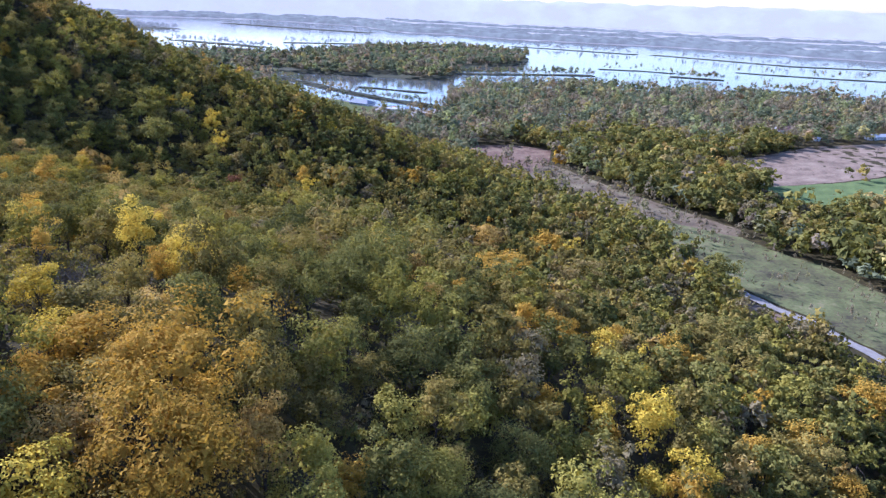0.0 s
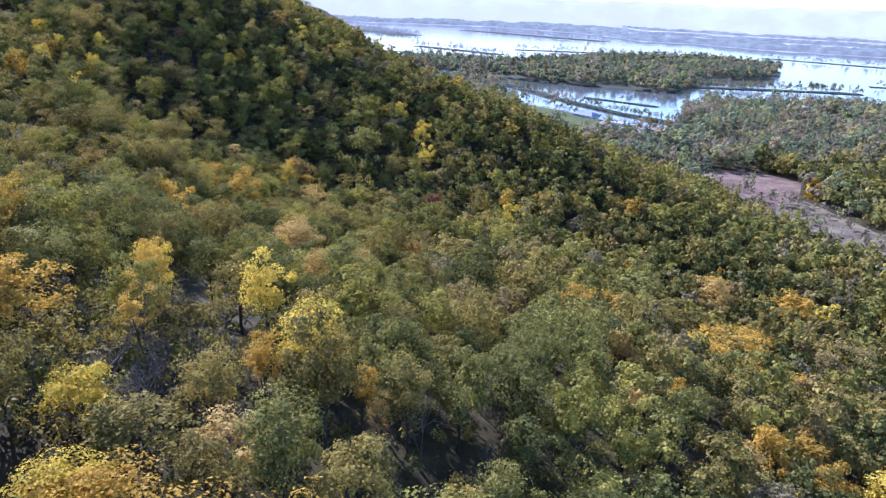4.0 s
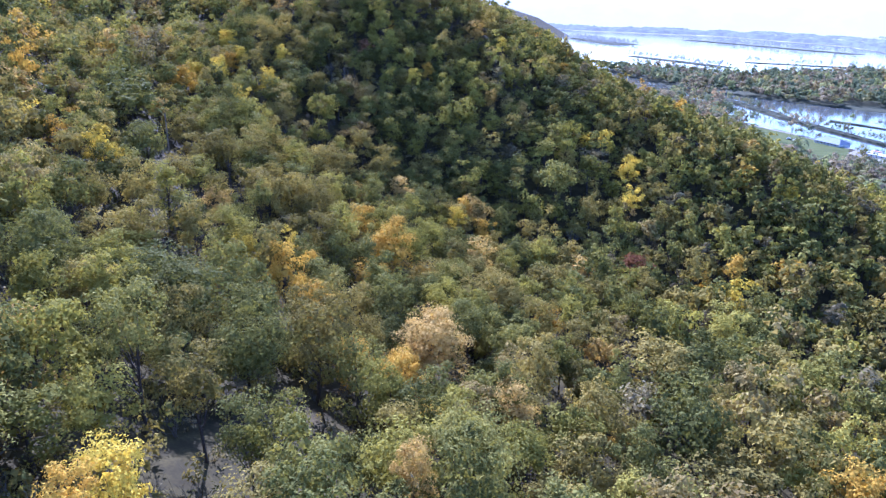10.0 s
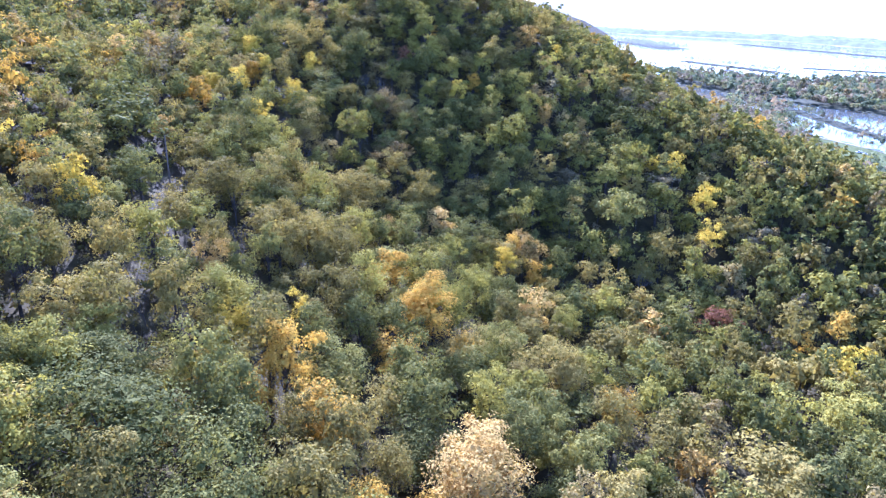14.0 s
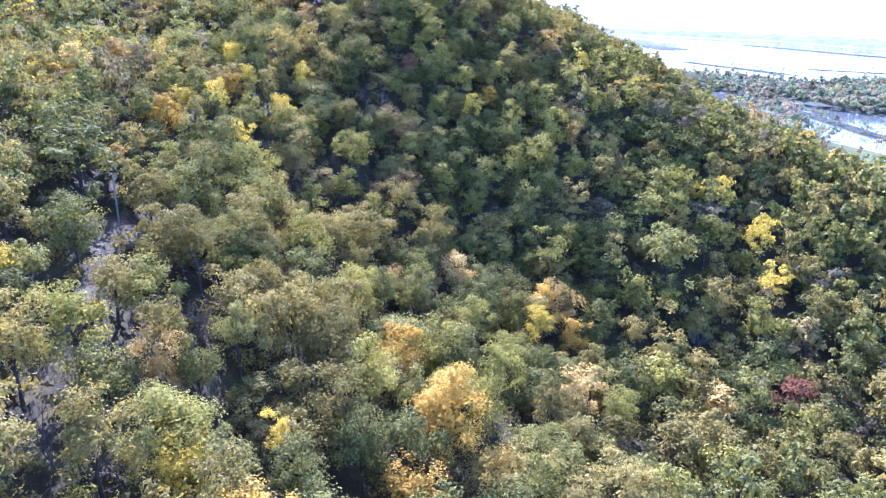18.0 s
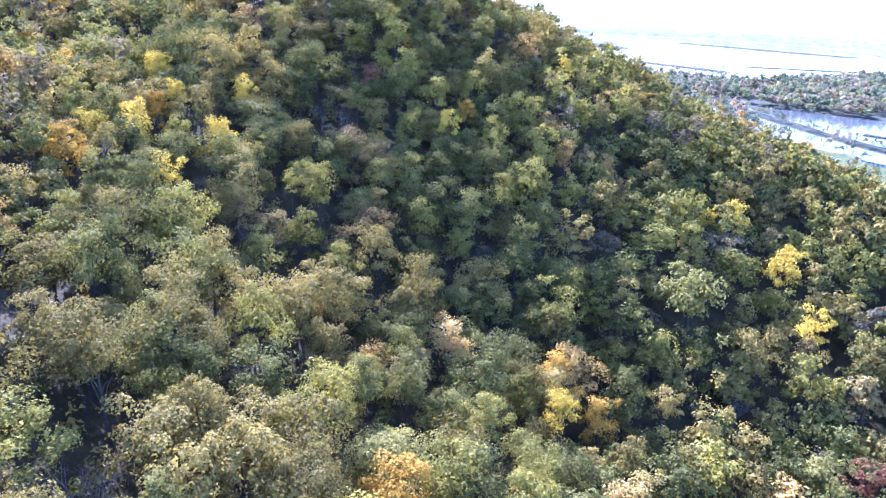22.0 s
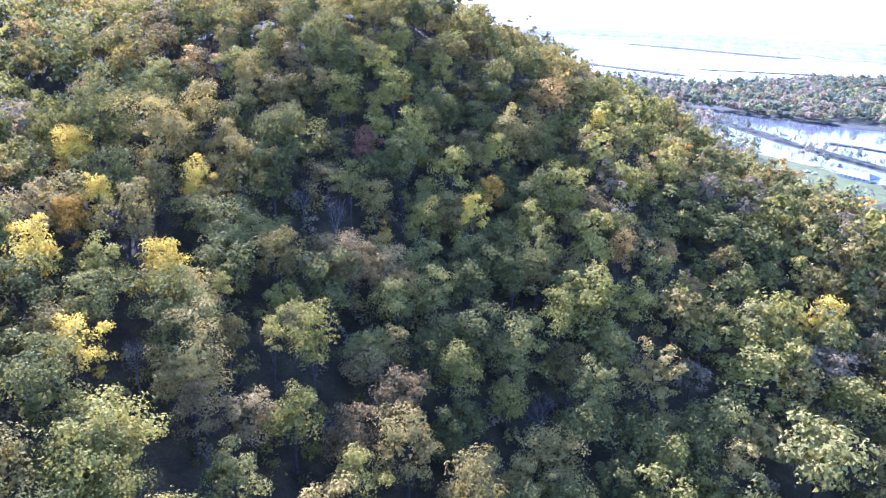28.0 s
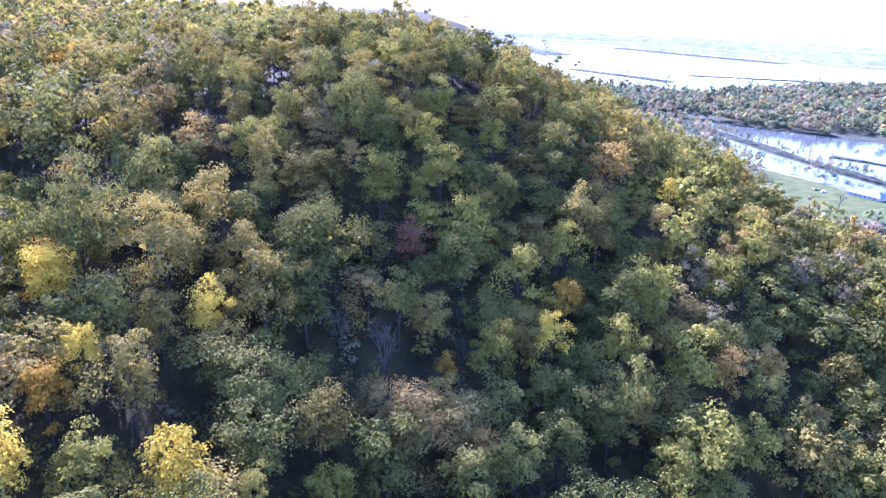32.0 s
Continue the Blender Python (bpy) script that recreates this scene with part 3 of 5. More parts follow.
def tree(colour, x, y, r, shape=None, middle=0.0, grade="fine"):
    """A whole tree with stem and crown, standing on the slope; middle is the height of the crown's middle."""
    name, label, cat = TREE_NAMES[colour]
    kinds = SHAPE_OF[colour]
    kind = shape or kinds[int(RT.integers(len(kinds)))]
    grade = "big" if r > 4.2 and grade == "fine" else grade
    cm, tm = NEAR[kind, grade][int(RT.integers(len(NEAR[kind, grade])))]
    base = tagged(new(name), label, cat, "trees of the bluff woods")
    flat, centre = SHAPES[kind]
    s = r / 3.0
    middle = middle or float(RT.uniform(4.0, 6.8) if RT.uniform() < 0.6 else RT.uniform(6.8, 9.0))
    half = min(r * CROWN_HALF[kind] * float(RT.uniform(0.88, 1.14)), 0.86 * middle)          # half the crown's height
    base.matrix_basis = Matrix.LocRotScale((x, y, float(height(x, y))), Euler((RT.normal() * 0.03, RT.normal() * 0.03, RT.uniform(0, 6.28))), (s, s, s))
    k = half / (r * flat)
    for part_name, me, m, lift, up in (("trunk", tm, BARK, 0.0, (middle + 0.5 * half) / (r * (centre + 0.8 * flat))), ("crown", cm, LEAF[colour], middle / s - 3.0 * centre * k, k)):
        o = new(part_name, me)
        o.parent = base
        o.location.z, o.scale.z = lift, up
        o.material_slots[0].link = "OBJECT"
        o.material_slots[0].material = m
    planted.append((x, y, r))
    return base


def bare_tree(x, y, r, top=0.0):
    base = tagged(new("bare_tree"), "leafless grey-barked tree with fine twigs", "tree", "trees of the bluff woods")
    s = r / 3.2
    base.matrix_basis = Matrix.LocRotScale((x, y, float(height(x, y))), Euler((0, 0, RT.uniform(0, 6.28))), (s, s, top / 7.5 if top else 0.5 * s + 0.5))
    for part_name, me in zip(("trunk", "bare_crown"), BARE[int(RT.integers(len(BARE)))]):
        new(part_name, me).parent = base
    planted.append((x, y, r))


def plant(colour, x, y, r, middle):
    """A tree that stands out: its crown's radius and the height of the crown's middle."""
    if colour == "bare":
        bare_tree(x, y, max(r, 2.5), max(middle, 6.0) * 1.45)
    else:
        tree(colour, x, y, r, "slim" if r < 1.7 else None, middle, "fine" if spine_distance(x, y) < 45 else "plain")


plant("bare", -182.6, 243.0, 3.2, 8.5)
plant("bare", -178.9, 202.8, 2.7, 6.1)
plant("bare", -163.2, 199.1, 2.2, 7.3)
plant("bare", -128.9, 153.3, 3.8, 7.1)
plant("bare", -94.2, 242.4, 4.3, 6.9)
plant("bare", -38.5, 68.4, 2.9, 5.4)
plant("bare", -37.6, 65.3, 2.4, 4.9)
plant("bare", -20.0, 82.1, 2.4, 7.1)
plant("gold", -217.5, 222.4, 2.9, 7.6)
plant("gold", -199.9, 210.0, 2.5, 7.1)
plant("gold", -193.1, 279.3, 1.6, 3.9)
plant("gold", -175.2, 246.9, 1.6, 4.9)
plant("gold", -167.1, 269.2, 2.4, 7.2)
plant("gold", -148.0, 335.3, 3.5, 5.0)
plant("gold", -118.6, 222.2, 3.5, 8.0)
plant("gold", -109.5, 218.8, 3.0, 7.3)
plant("gold", -86.0, 135.6, 4.2, 6.0)
plant("gold", -71.4, 183.3, 3.6, 4.9)
plant("gold", -68.4, 134.6, 3.0, 5.8)
plant("gold", -54.5, 69.8, 3.8, 5.8)
plant("gold", -53.2, 85.4, 1.9, 8.2)
plant("gold", -45.2, 74.6, 1.5, 7.2)
plant("gold", -43.4, 152.5, 1.9, 3.0)
plant("gold", -39.9, 52.2, 2.2, 3.5)
plant("gold", -33.6, 76.5, 1.8, 6.7)
plant("gold", -33.1, 49.6, 1.7, 3.0)
plant("gold", -32.9, 128.7, 2.1, 3.5)
plant("gold", -31.7, 44.4, 3.1, 3.6)
plant("gold", -31.2, 54.5, 3.6, 4.1)
plant("gold", -25.5, 80.3, 1.5, 7.4)
plant("gold", -23.6, 58.9, 2.1, 3.0)
plant("gold", -22.8, 49.2, 5.6, 7.6)
plant("gold", -18.2, 39.3, 5.3, 8.3)
plant("gold", -18.1, 194.5, 3.4, 3.9)
plant("gold", -16.8, 49.7, 2.4, 3.0)
plant("gold", -14.5, 165.6, 3.9, 7.4)
plant("gold", -8.1, 183.0, 4.9, 5.4)
plant("gold", -7.7, 51.5, 2.4, 3.0)
plant("gold", -4.1, 157.9, 3.7, 4.2)
plant("gold", 5.6, 202.0, 4.7, 5.2)
plant("gold", 5.9, 124.9, 2.6, 6.7)
plant("gold", 13.4, 171.4, 5.8, 6.3)
plant("gold", 16.2, 196.6, 5.3, 5.8)
plant("gold", 16.9, 163.2, 6.9, 7.4)
plant("gold", 18.3, 123.1, 3.1, 6.4)
plant("gold", 18.5, 93.9, 3.0, 3.9)
plant("gold", 24.0, 195.3, 6.7, 7.2)
plant("gold", 26.3, 131.5, 4.3, 5.2)
plant("gold", 28.5, 122.8, 2.6, 6.7)
plant("gold", 33.4, 176.1, 5.3, 5.8)
plant("gold", 41.2, 138.1, 3.5, 6.0)
plant("gold", 44.6, 250.1, 7.0, 8.4)
plant("gold", 56.5, 142.5, 3.7, 6.5)
plant("gold", 61.0, 107.2, 4.4, 6.2)
plant("gold", 77.8, 118.5, 4.1, 6.5)
plant("gold", 79.8, 105.2, 3.9, 6.5)
plant("gold", 111.9, 147.8, 6.6, 7.9)
plant("green", -245.8, 241.9, 7.0, 10.9)
plant("green", -224.4, 244.3, 3.7, 7.6)
plant("green", -219.3, 228.1, 5.7, 9.7)
plant("green", -207.6, 319.4, 6.3, 6.8)
plant("green", -205.7, 222.4, 3.9, 7.2)
plant("green", -197.6, 246.8, 5.5, 9.5)
plant("green", -188.1, 226.3, 5.5, 6.4)
plant("green", -184.0, 221.2, 3.8, 5.5)
plant("green", -180.6, 261.2, 4.1, 8.9)
plant("green", -177.9, 207.9, 4.6, 7.9)
plant("green", -177.5, 285.2, 4.7, 5.5)
plant("green", -175.3, 190.2, 3.6, 8.5)
plant("green", -172.3, 160.7, 7.0, 8.0)
plant("green", -168.2, 189.1, 4.3, 7.0)
plant("green", -162.0, 240.8, 3.2, 7.0)
plant("green", -160.7, 175.0, 4.4, 8.3)
plant("green", -160.2, 199.1, 3.0, 6.7)
plant("green", -154.9, 253.9, 2.8, 7.2)
plant("green", -153.3, 180.7, 4.0, 8.4)
plant("green", -151.3, 150.3, 3.9, 6.5)
plant("green", -146.3, 279.6, 3.3, 8.2)
plant("green", -140.3, 203.3, 2.9, 5.7)
plant("green", -137.6, 320.7, 5.7, 6.2)
plant("green", -137.2, 304.3, 5.3, 5.8)
plant("green", -137.2, 252.5, 3.3, 7.4)
plant("green", -136.7, 170.6, 2.9, 7.9)
plant("green", -130.1, 302.4, 6.7, 7.7)
plant("green", -129.8, 243.6, 4.2, 6.5)
plant("green", -125.6, 220.7, 4.3, 6.3)
plant("green", -123.6, 119.7, 3.8, 9.7)
plant("green", -122.7, 140.1, 3.4, 5.3)
plant("green", -122.4, 256.4, 4.7, 5.4)
plant("green", -109.0, 231.5, 3.0, 7.7)
plant("green", -107.4, 258.2, 6.5, 8.7)
plant("green", -102.3, 157.0, 2.9, 7.7)
plant("green", -96.2, 212.4, 4.8, 7.7)
plant("green", -94.6, 145.1, 4.8, 6.3)
plant("green", -88.1, 151.9, 4.0, 8.9)
plant("green", -87.2, 113.7, 7.0, 8.2)
plant("green", -77.0, 116.3, 5.4, 6.4)
plant("green", -72.3, 100.2, 3.0, 11.4)
plant("green", -47.0, 119.8, 4.7, 8.8)
plant("green", -44.6, 95.5, 3.4, 8.2)
plant("green", -42.4, 186.5, 6.0, 6.5)
plant("green", -41.0, 97.9, 3.4, 8.2)
plant("green", -36.6, 116.0, 3.5, 7.9)
plant("green", -35.7, 156.7, 5.4, 8.7)
plant("green", -27.5, 70.5, 3.2, 5.0)
plant("green", -26.1, 92.2, 3.8, 7.5)
plant("green", -25.1, 84.2, 3.3, 7.1)
plant("green", -24.5, 64.6, 3.1, 7.9)
plant("green", -18.2, 89.6, 3.5, 7.2)
plant("green", -15.7, 136.4, 4.9, 8.3)
plant("green", -14.3, 98.7, 4.4, 7.3)
plant("green", -11.0, 78.8, 2.9, 6.2)
plant("green", -9.4, 133.8, 5.4, 8.2)
plant("green", -4.1, 204.2, 7.0, 7.5)
plant("green", -3.6, 80.2, 5.1, 5.6)
plant("green", 3.0, 91.4, 4.7, 6.3)
plant("green", 5.1, 77.5, 3.4, 6.1)
plant("green", 12.4, 72.6, 4.5, 5.4)
plant("green", 27.3, 300.9, 7.0, 7.6)
plant("green", 87.9, 171.8, 7.0, 7.6)
plant("green", 117.1, 257.0, 7.0, 7.6)
plant("lime", -218.5, 257.2, 3.6, 6.5)
plant("lime", -195.2, 275.8, 2.7, 8.7)
plant("lime", -192.6, 269.1, 2.2, 6.3)
plant("lime", -191.7, 208.3, 3.3, 6.0)
plant("lime", -179.0, 216.3, 1.3, 9.6)
plant("lime", -170.4, 215.7, 1.6, 9.6)
plant("lime", -168.1, 192.8, 3.6, 7.9)
plant("lime", -167.1, 219.6, 3.1, 9.0)
plant("lime", -165.6, 187.1, 3.7, 8.3)
plant("lime", -157.6, 265.4, 3.0, 8.0)
plant("lime", -156.9, 278.4, 4.2, 8.0)
plant("lime", -146.8, 235.8, 2.7, 4.9)
plant("lime", -146.4, 251.8, 3.4, 7.6)
plant("lime", -141.6, 182.3, 3.5, 8.5)
plant("lime", -129.8, 140.5, 3.9, 7.9)
plant("lime", -128.3, 175.3, 2.9, 7.0)
plant("lime", -118.5, 269.7, 6.2, 7.4)
plant("lime", -114.9, 193.5, 2.7, 11.7)
plant("lime", -104.6, 274.4, 5.5, 8.4)
plant("lime", -92.6, 204.0, 2.4, 7.5)
plant("lime", -90.8, 199.7, 2.4, 8.0)
plant("lime", -79.5, 159.4, 3.0, 8.6)
plant("lime", -69.0, 89.0, 3.4, 4.8)
plant("lime", -55.1, 103.3, 2.7, 9.0)
plant("lime", -49.3, 78.9, 2.9, 7.2)
plant("lime", -45.9, 222.0, 4.5, 7.4)
plant("lime", -42.7, 216.2, 5.4, 7.6)
plant("lime", -23.6, 202.0, 6.1, 7.6)
plant("lime", -3.9, 66.2, 3.3, 4.3)
plant("lime", -1.7, 105.5, 2.3, 8.1)
plant("lime", -1.0, 97.6, 3.3, 7.5)
plant("lime", 0.5, 57.3, 4.3, 4.8)
plant("lime", 34.4, 104.8, 5.3, 8.7)
plant("lime", 49.3, 101.1, 3.6, 7.2)
plant("lime", 85.7, 141.2, 7.0, 7.6)
plant("olive", -207.9, 231.7, 4.7, 10.0)
plant("olive", -201.7, 225.3, 3.0, 7.2)
plant("olive", -201.3, 239.7, 3.2, 9.1)
plant("olive", -196.2, 216.5, 3.5, 7.8)
plant("olive", -173.1, 205.3, 4.8, 7.2)
plant("olive", -169.0, 260.1, 4.5, 5.8)
plant("olive", -152.8, 162.6, 2.9, 4.5)
plant("olive", -150.4, 216.3, 3.7, 9.8)
plant("olive", -142.8, 217.7, 3.8, 9.1)
plant("olive", -140.3, 172.6, 4.3, 7.4)
plant("olive", -137.9, 160.6, 3.2, 10.5)
plant("olive", -131.4, 186.2, 3.2, 5.1)
plant("olive", -122.9, 172.4, 3.7, 8.0)
plant("olive", -117.8, 166.2, 4.3, 7.7)
plant("olive", -103.0, 231.7, 2.6, 7.9)
plant("olive", -81.9, 200.8, 4.9, 6.8)
plant("olive", -80.9, 209.2, 4.1, 7.5)
plant("olive", -79.6, 180.2, 4.8, 6.8)
plant("olive", -76.1, 268.6, 5.1, 7.8)
plant("olive", -55.7, 150.0, 4.0, 9.5)
plant("olive", -47.3, 181.8, 6.6, 7.1)
plant("olive", -44.5, 60.0, 2.6, 4.6)
plant("olive", -36.9, 103.0, 3.1, 8.4)
plant("olive", -35.2, 214.2, 5.5, 6.3)
plant("olive", -34.8, 70.2, 2.5, 5.5)
plant("olive", -27.8, 48.6, 3.2, 3.7)
plant("olive", -26.4, 148.7, 5.9, 6.4)
plant("olive", -25.9, 178.9, 4.4, 4.9)
plant("olive", -23.3, 111.7, 3.4, 7.9)
plant("olive", -22.1, 84.0, 2.8, 7.1)
plant("olive", -20.7, 71.6, 2.9, 4.7)
plant("olive", -19.7, 65.7, 2.8, 7.9)
plant("olive", -18.5, 62.4, 2.5, 3.2)
plant("olive", -13.4, 73.0, 2.4, 5.5)
plant("olive", -11.6, 59.5, 3.0, 3.5)
plant("olive", 2.0, 62.7, 3.3, 4.0)
plant("olive", 2.6, 179.6, 6.5, 7.0)
plant("olive", 5.9, 188.0, 6.8, 7.3)
plant("olive", 18.1, 138.1, 4.8, 5.3)
plant("olive", 44.9, 173.1, 6.6, 7.1)
plant("olive", 75.8, 110.4, 5.9, 7.1)
plant("olive", 76.1, 168.2, 7.0, 8.3)
plant("olive", 85.6, 156.3, 6.6, 7.9)
plant("orange", -232.8, 237.4, 2.8, 8.6)
plant("orange", -227.7, 255.8, 4.2, 5.6)
plant("orange", -226.6, 195.3, 4.5, 8.5)
plant("orange", -204.9, 267.8, 1.9, 5.6)
plant("orange", -173.3, 307.1, 4.5, 6.4)
plant("orange", -166.4, 239.3, 2.6, 5.8)
plant("orange", -160.6, 302.1, 2.2, 7.9)
plant("orange", -148.3, 305.9, 2.9, 7.0)
plant("orange", -143.8, 274.9, 2.5, 8.3)
plant("orange", -138.9, 289.1, 2.0, 4.6)
plant("orange", -138.0, 286.0, 2.2, 5.7)
plant("orange", -121.2, 145.3, 2.6, 6.3)
plant("orange", -116.8, 225.0, 3.6, 8.0)
plant("orange", -116.7, 229.1, 1.9, 5.8)
plant("orange", -73.1, 147.8, 4.1, 7.3)
plant("orange", -68.9, 141.7, 6.0, 8.5)
plant("orange", -52.3, 82.8, 1.7, 4.6)
plant("orange", -45.6, 108.2, 1.9, 10.0)
plant("orange", -30.8, 65.8, 3.1, 3.8)
plant("orange", -30.2, 84.3, 1.5, 7.4)
plant("orange", -22.9, 305.9, 3.2, 4.6)
plant("orange", -22.7, 77.7, 1.1, 7.0)
plant("orange", -13.3, 45.1, 2.6, 8.8)
plant("orange", -3.2, 134.2, 3.0, 7.9)
plant("orange", -0.6, 110.7, 1.9, 8.0)
plant("orange", 18.7, 227.6, 5.9, 8.5)
plant("orange", 19.3, 243.8, 6.7, 8.4)
plant("red", -188.8, 260.5, 3.0, 5.6)
plant("red", -74.0, 237.5, 3.6, 7.7)
plant("rust", -179.3, 236.2, 3.1, 5.1)
plant("rust", -171.5, 221.0, 2.0, 7.5)
plant("rust", -169.2, 240.0, 3.2, 7.2)
plant("rust", -169.1, 202.0, 2.6, 7.2)
plant("rust", -155.9, 223.0, 3.6, 6.9)
plant("rust", -111.6, 150.6, 1.5, 3.6)
plant("rust", -86.8, 261.3, 3.0, 7.1)
plant("rust", -62.3, 195.0, 4.2, 5.1)
plant("rust", 47.5, 203.4, 7.0, 8.7)
plant("yellow", -229.7, 230.2, 2.7, 4.1)
plant("yellow", -214.6, 220.4, 2.9, 8.7)
plant("yellow", -201.5, 215.4, 2.1, 9.0)
plant("yellow", -199.3, 230.2, 2.8, 6.5)
plant("yellow", -198.0, 196.4, 3.9, 5.7)
plant("yellow", -195.8, 202.6, 3.3, 6.9)
plant("yellow", -180.0, 196.6, 2.8, 7.6)
plant("yellow", -165.9, 258.2, 2.5, 9.5)
plant("yellow", -161.3, 308.2, 2.3, 10.3)
plant("yellow", -114.0, 144.5, 1.4, 4.5)
plant("yellow", -111.9, 209.9, 2.5, 11.9)
plant("yellow", -109.4, 296.3, 3.5, 7.1)
plant("yellow", -106.0, 148.9, 1.4, 8.5)
plant("yellow", -95.7, 286.1, 3.7, 8.2)
plant("yellow", -87.3, 268.4, 3.1, 9.3)
plant("yellow", -56.6, 89.2, 2.3, 6.2)
plant("yellow", -41.3, 88.8, 3.1, 8.7)
plant("yellow", -40.0, 62.6, 2.6, 4.5)
plant("yellow", -34.3, 55.0, 2.8, 3.3)
plant("yellow", -32.4, 82.5, 3.5, 7.2)
plant("yellow", 31.6, 78.8, 3.2, 6.6)
plant("yellow", 34.9, 89.6, 3.9, 13.1)
plant("yellow", 37.7, 130.3, 4.0, 5.6)
plant("yellow", 42.5, 121.9, 4.2, 5.9)
plant("yellow", 42.6, 89.2, 4.2, 6.1)
plant("gold", -286.5, 299.6, 2.8, 6.9)
plant("green", -185.2, 165.8, 6.2, 6.7)
plant("green", -13.1, 106.6, 4.8, 8.8)
plant("green", -10.2, 122.5, 4.8, 8.0)
plant("olive", -294.8, 268.1, 3.7, 6.6)
plant("olive", -263.4, 210.6, 4.8, 5.3)
plant("olive", -66.5, 170.7, 3.3, 8.6)
plant("olive", -28.5, 61.5, 2.4, 4.6)
plant("olive", -23.5, 117.3, 3.2, 9.1)
plant("orange", 69.0, 308.4, 4.5, 6.1)
plant("olive", -35.0, 60.8, 3.8, 4.3)
plant("gold", -6.4, 236.2, 2.8, 6.4)

# the rest of the woods, scattered with a spacing that suits the crowns
def scatter(x0, x1, y0, y1, gap, seed):
    r = np.random.default_rng(seed)
    xs, ys = np.arange(x0, x1, gap), np.arange(y0, y1, gap * 0.87)
    A, B = np.meshgrid(xs, ys)
    A = A + (np.arange(len(ys)) % 2)[:, None] * gap / 2
    A, B = A + r.uniform(-0.36, 0.36, A.shape) * gap, B + r.uniform(-0.36, 0.36, B.shape) * gap
    return A.ravel(), B.ravel(), r


LANDING = [(-170, 800), (-150, 700), (-105, 655), (-20, 690), (30, 755), (22, 815), (-70, 850)]
GULLY = [(-83, 122), (-76, 123), (-70, 120), (-63, 119), (-56, 110), (-60, 104), (-68, 106), (-74, 111), (-80, 116)]
THICKET = [(-69, 92), (-58, 97), (-47, 89), (-38, 82), (-35, 68), (-42, 59), (-54, 61), (-65, 74)]
GLADE = [(-20, 122), (-12, 126), (-3, 124), (2, 118), (-4, 112), (-14, 113)]
OPEN = [GULLY, THICKET, GLADE, WEEDS, LANDING, BROWN, TAN, GREEN, GRASS, SCRUB, LAWN_AREA, LOT]


def near_line(line, x, y, w):
    hit = np.zeros(np.shape(x), bool)
    for (x0, y0), (x1, y1) in zip(line, line[1:]):
        t = np.clip(((x - x0) * (x1 - x0) + (y - y0) * (y1 - y0)) / ((x1 - x0) ** 2 + (y1 - y0) ** 2 + 1e-9), 0, 1)
        hit |= np.hypot(x - x0 - t * (x1 - x0), y - y0 - t * (y1 - y0)) < w
    return hit


def wooded(x, y):
    ok = height(x, y) > 2.2
    for poly in OPEN:
        ok &= ~inside(poly, x, y)
    for hx, hy, clear in ((356, 697, 15), (350, 680, 12), (304, 726, 8), (301, 715, 8), (368, 655, 9), (447, 680, 22), (440, 662, 20)):
        ok &= np.hypot(x - hx, y - hy) > clear
    return ok & ~near_line(ROAD, x, y, 6) & ~near_line([(215, 400), (330, 440)], x, y, 22)


def clear_of_planted(x, y, own):
    p = np.array(planted)
    d = np.hypot(x[:, None] - p[:, 0], y[:, None] - p[:, 1])
    return ~(d < 0.66 * (p[:, 2] + own[:, None])).any(1)


COLOURS = ["green", "olive", "lime", "yellow", "gold", "orange", "rust", "brush"]


def choose(r, x, y):
    """Mostly green oaks; more turning trees low on the near slope."""
    k = len(x)
    turn = np.clip(1.0 - (y + 0.4 * x) / 170, 0, 1) * 0.9 + 0.25 * waves(x, y, 55, 41)
    u = r.uniform(0, 1, k)
    w = np.stack([0.38 - 0.18 * turn, 0.30 + 0.1 * turn, 0.17 + 0.02 * turn, 0.004 + 0.02 * turn, 0.006 + 0.08 * turn, 0.008 + 0.02 * turn, 0.04 + 0 * turn, 0.06 + 0.05 * turn], 1)
    w = np.clip(w, 0.004, 1)
    w /= w.sum(1)[:, None]
    return (u[:, None] > np.cumsum(w, 1)).sum(1).clip(0, len(COLOURS) - 1)


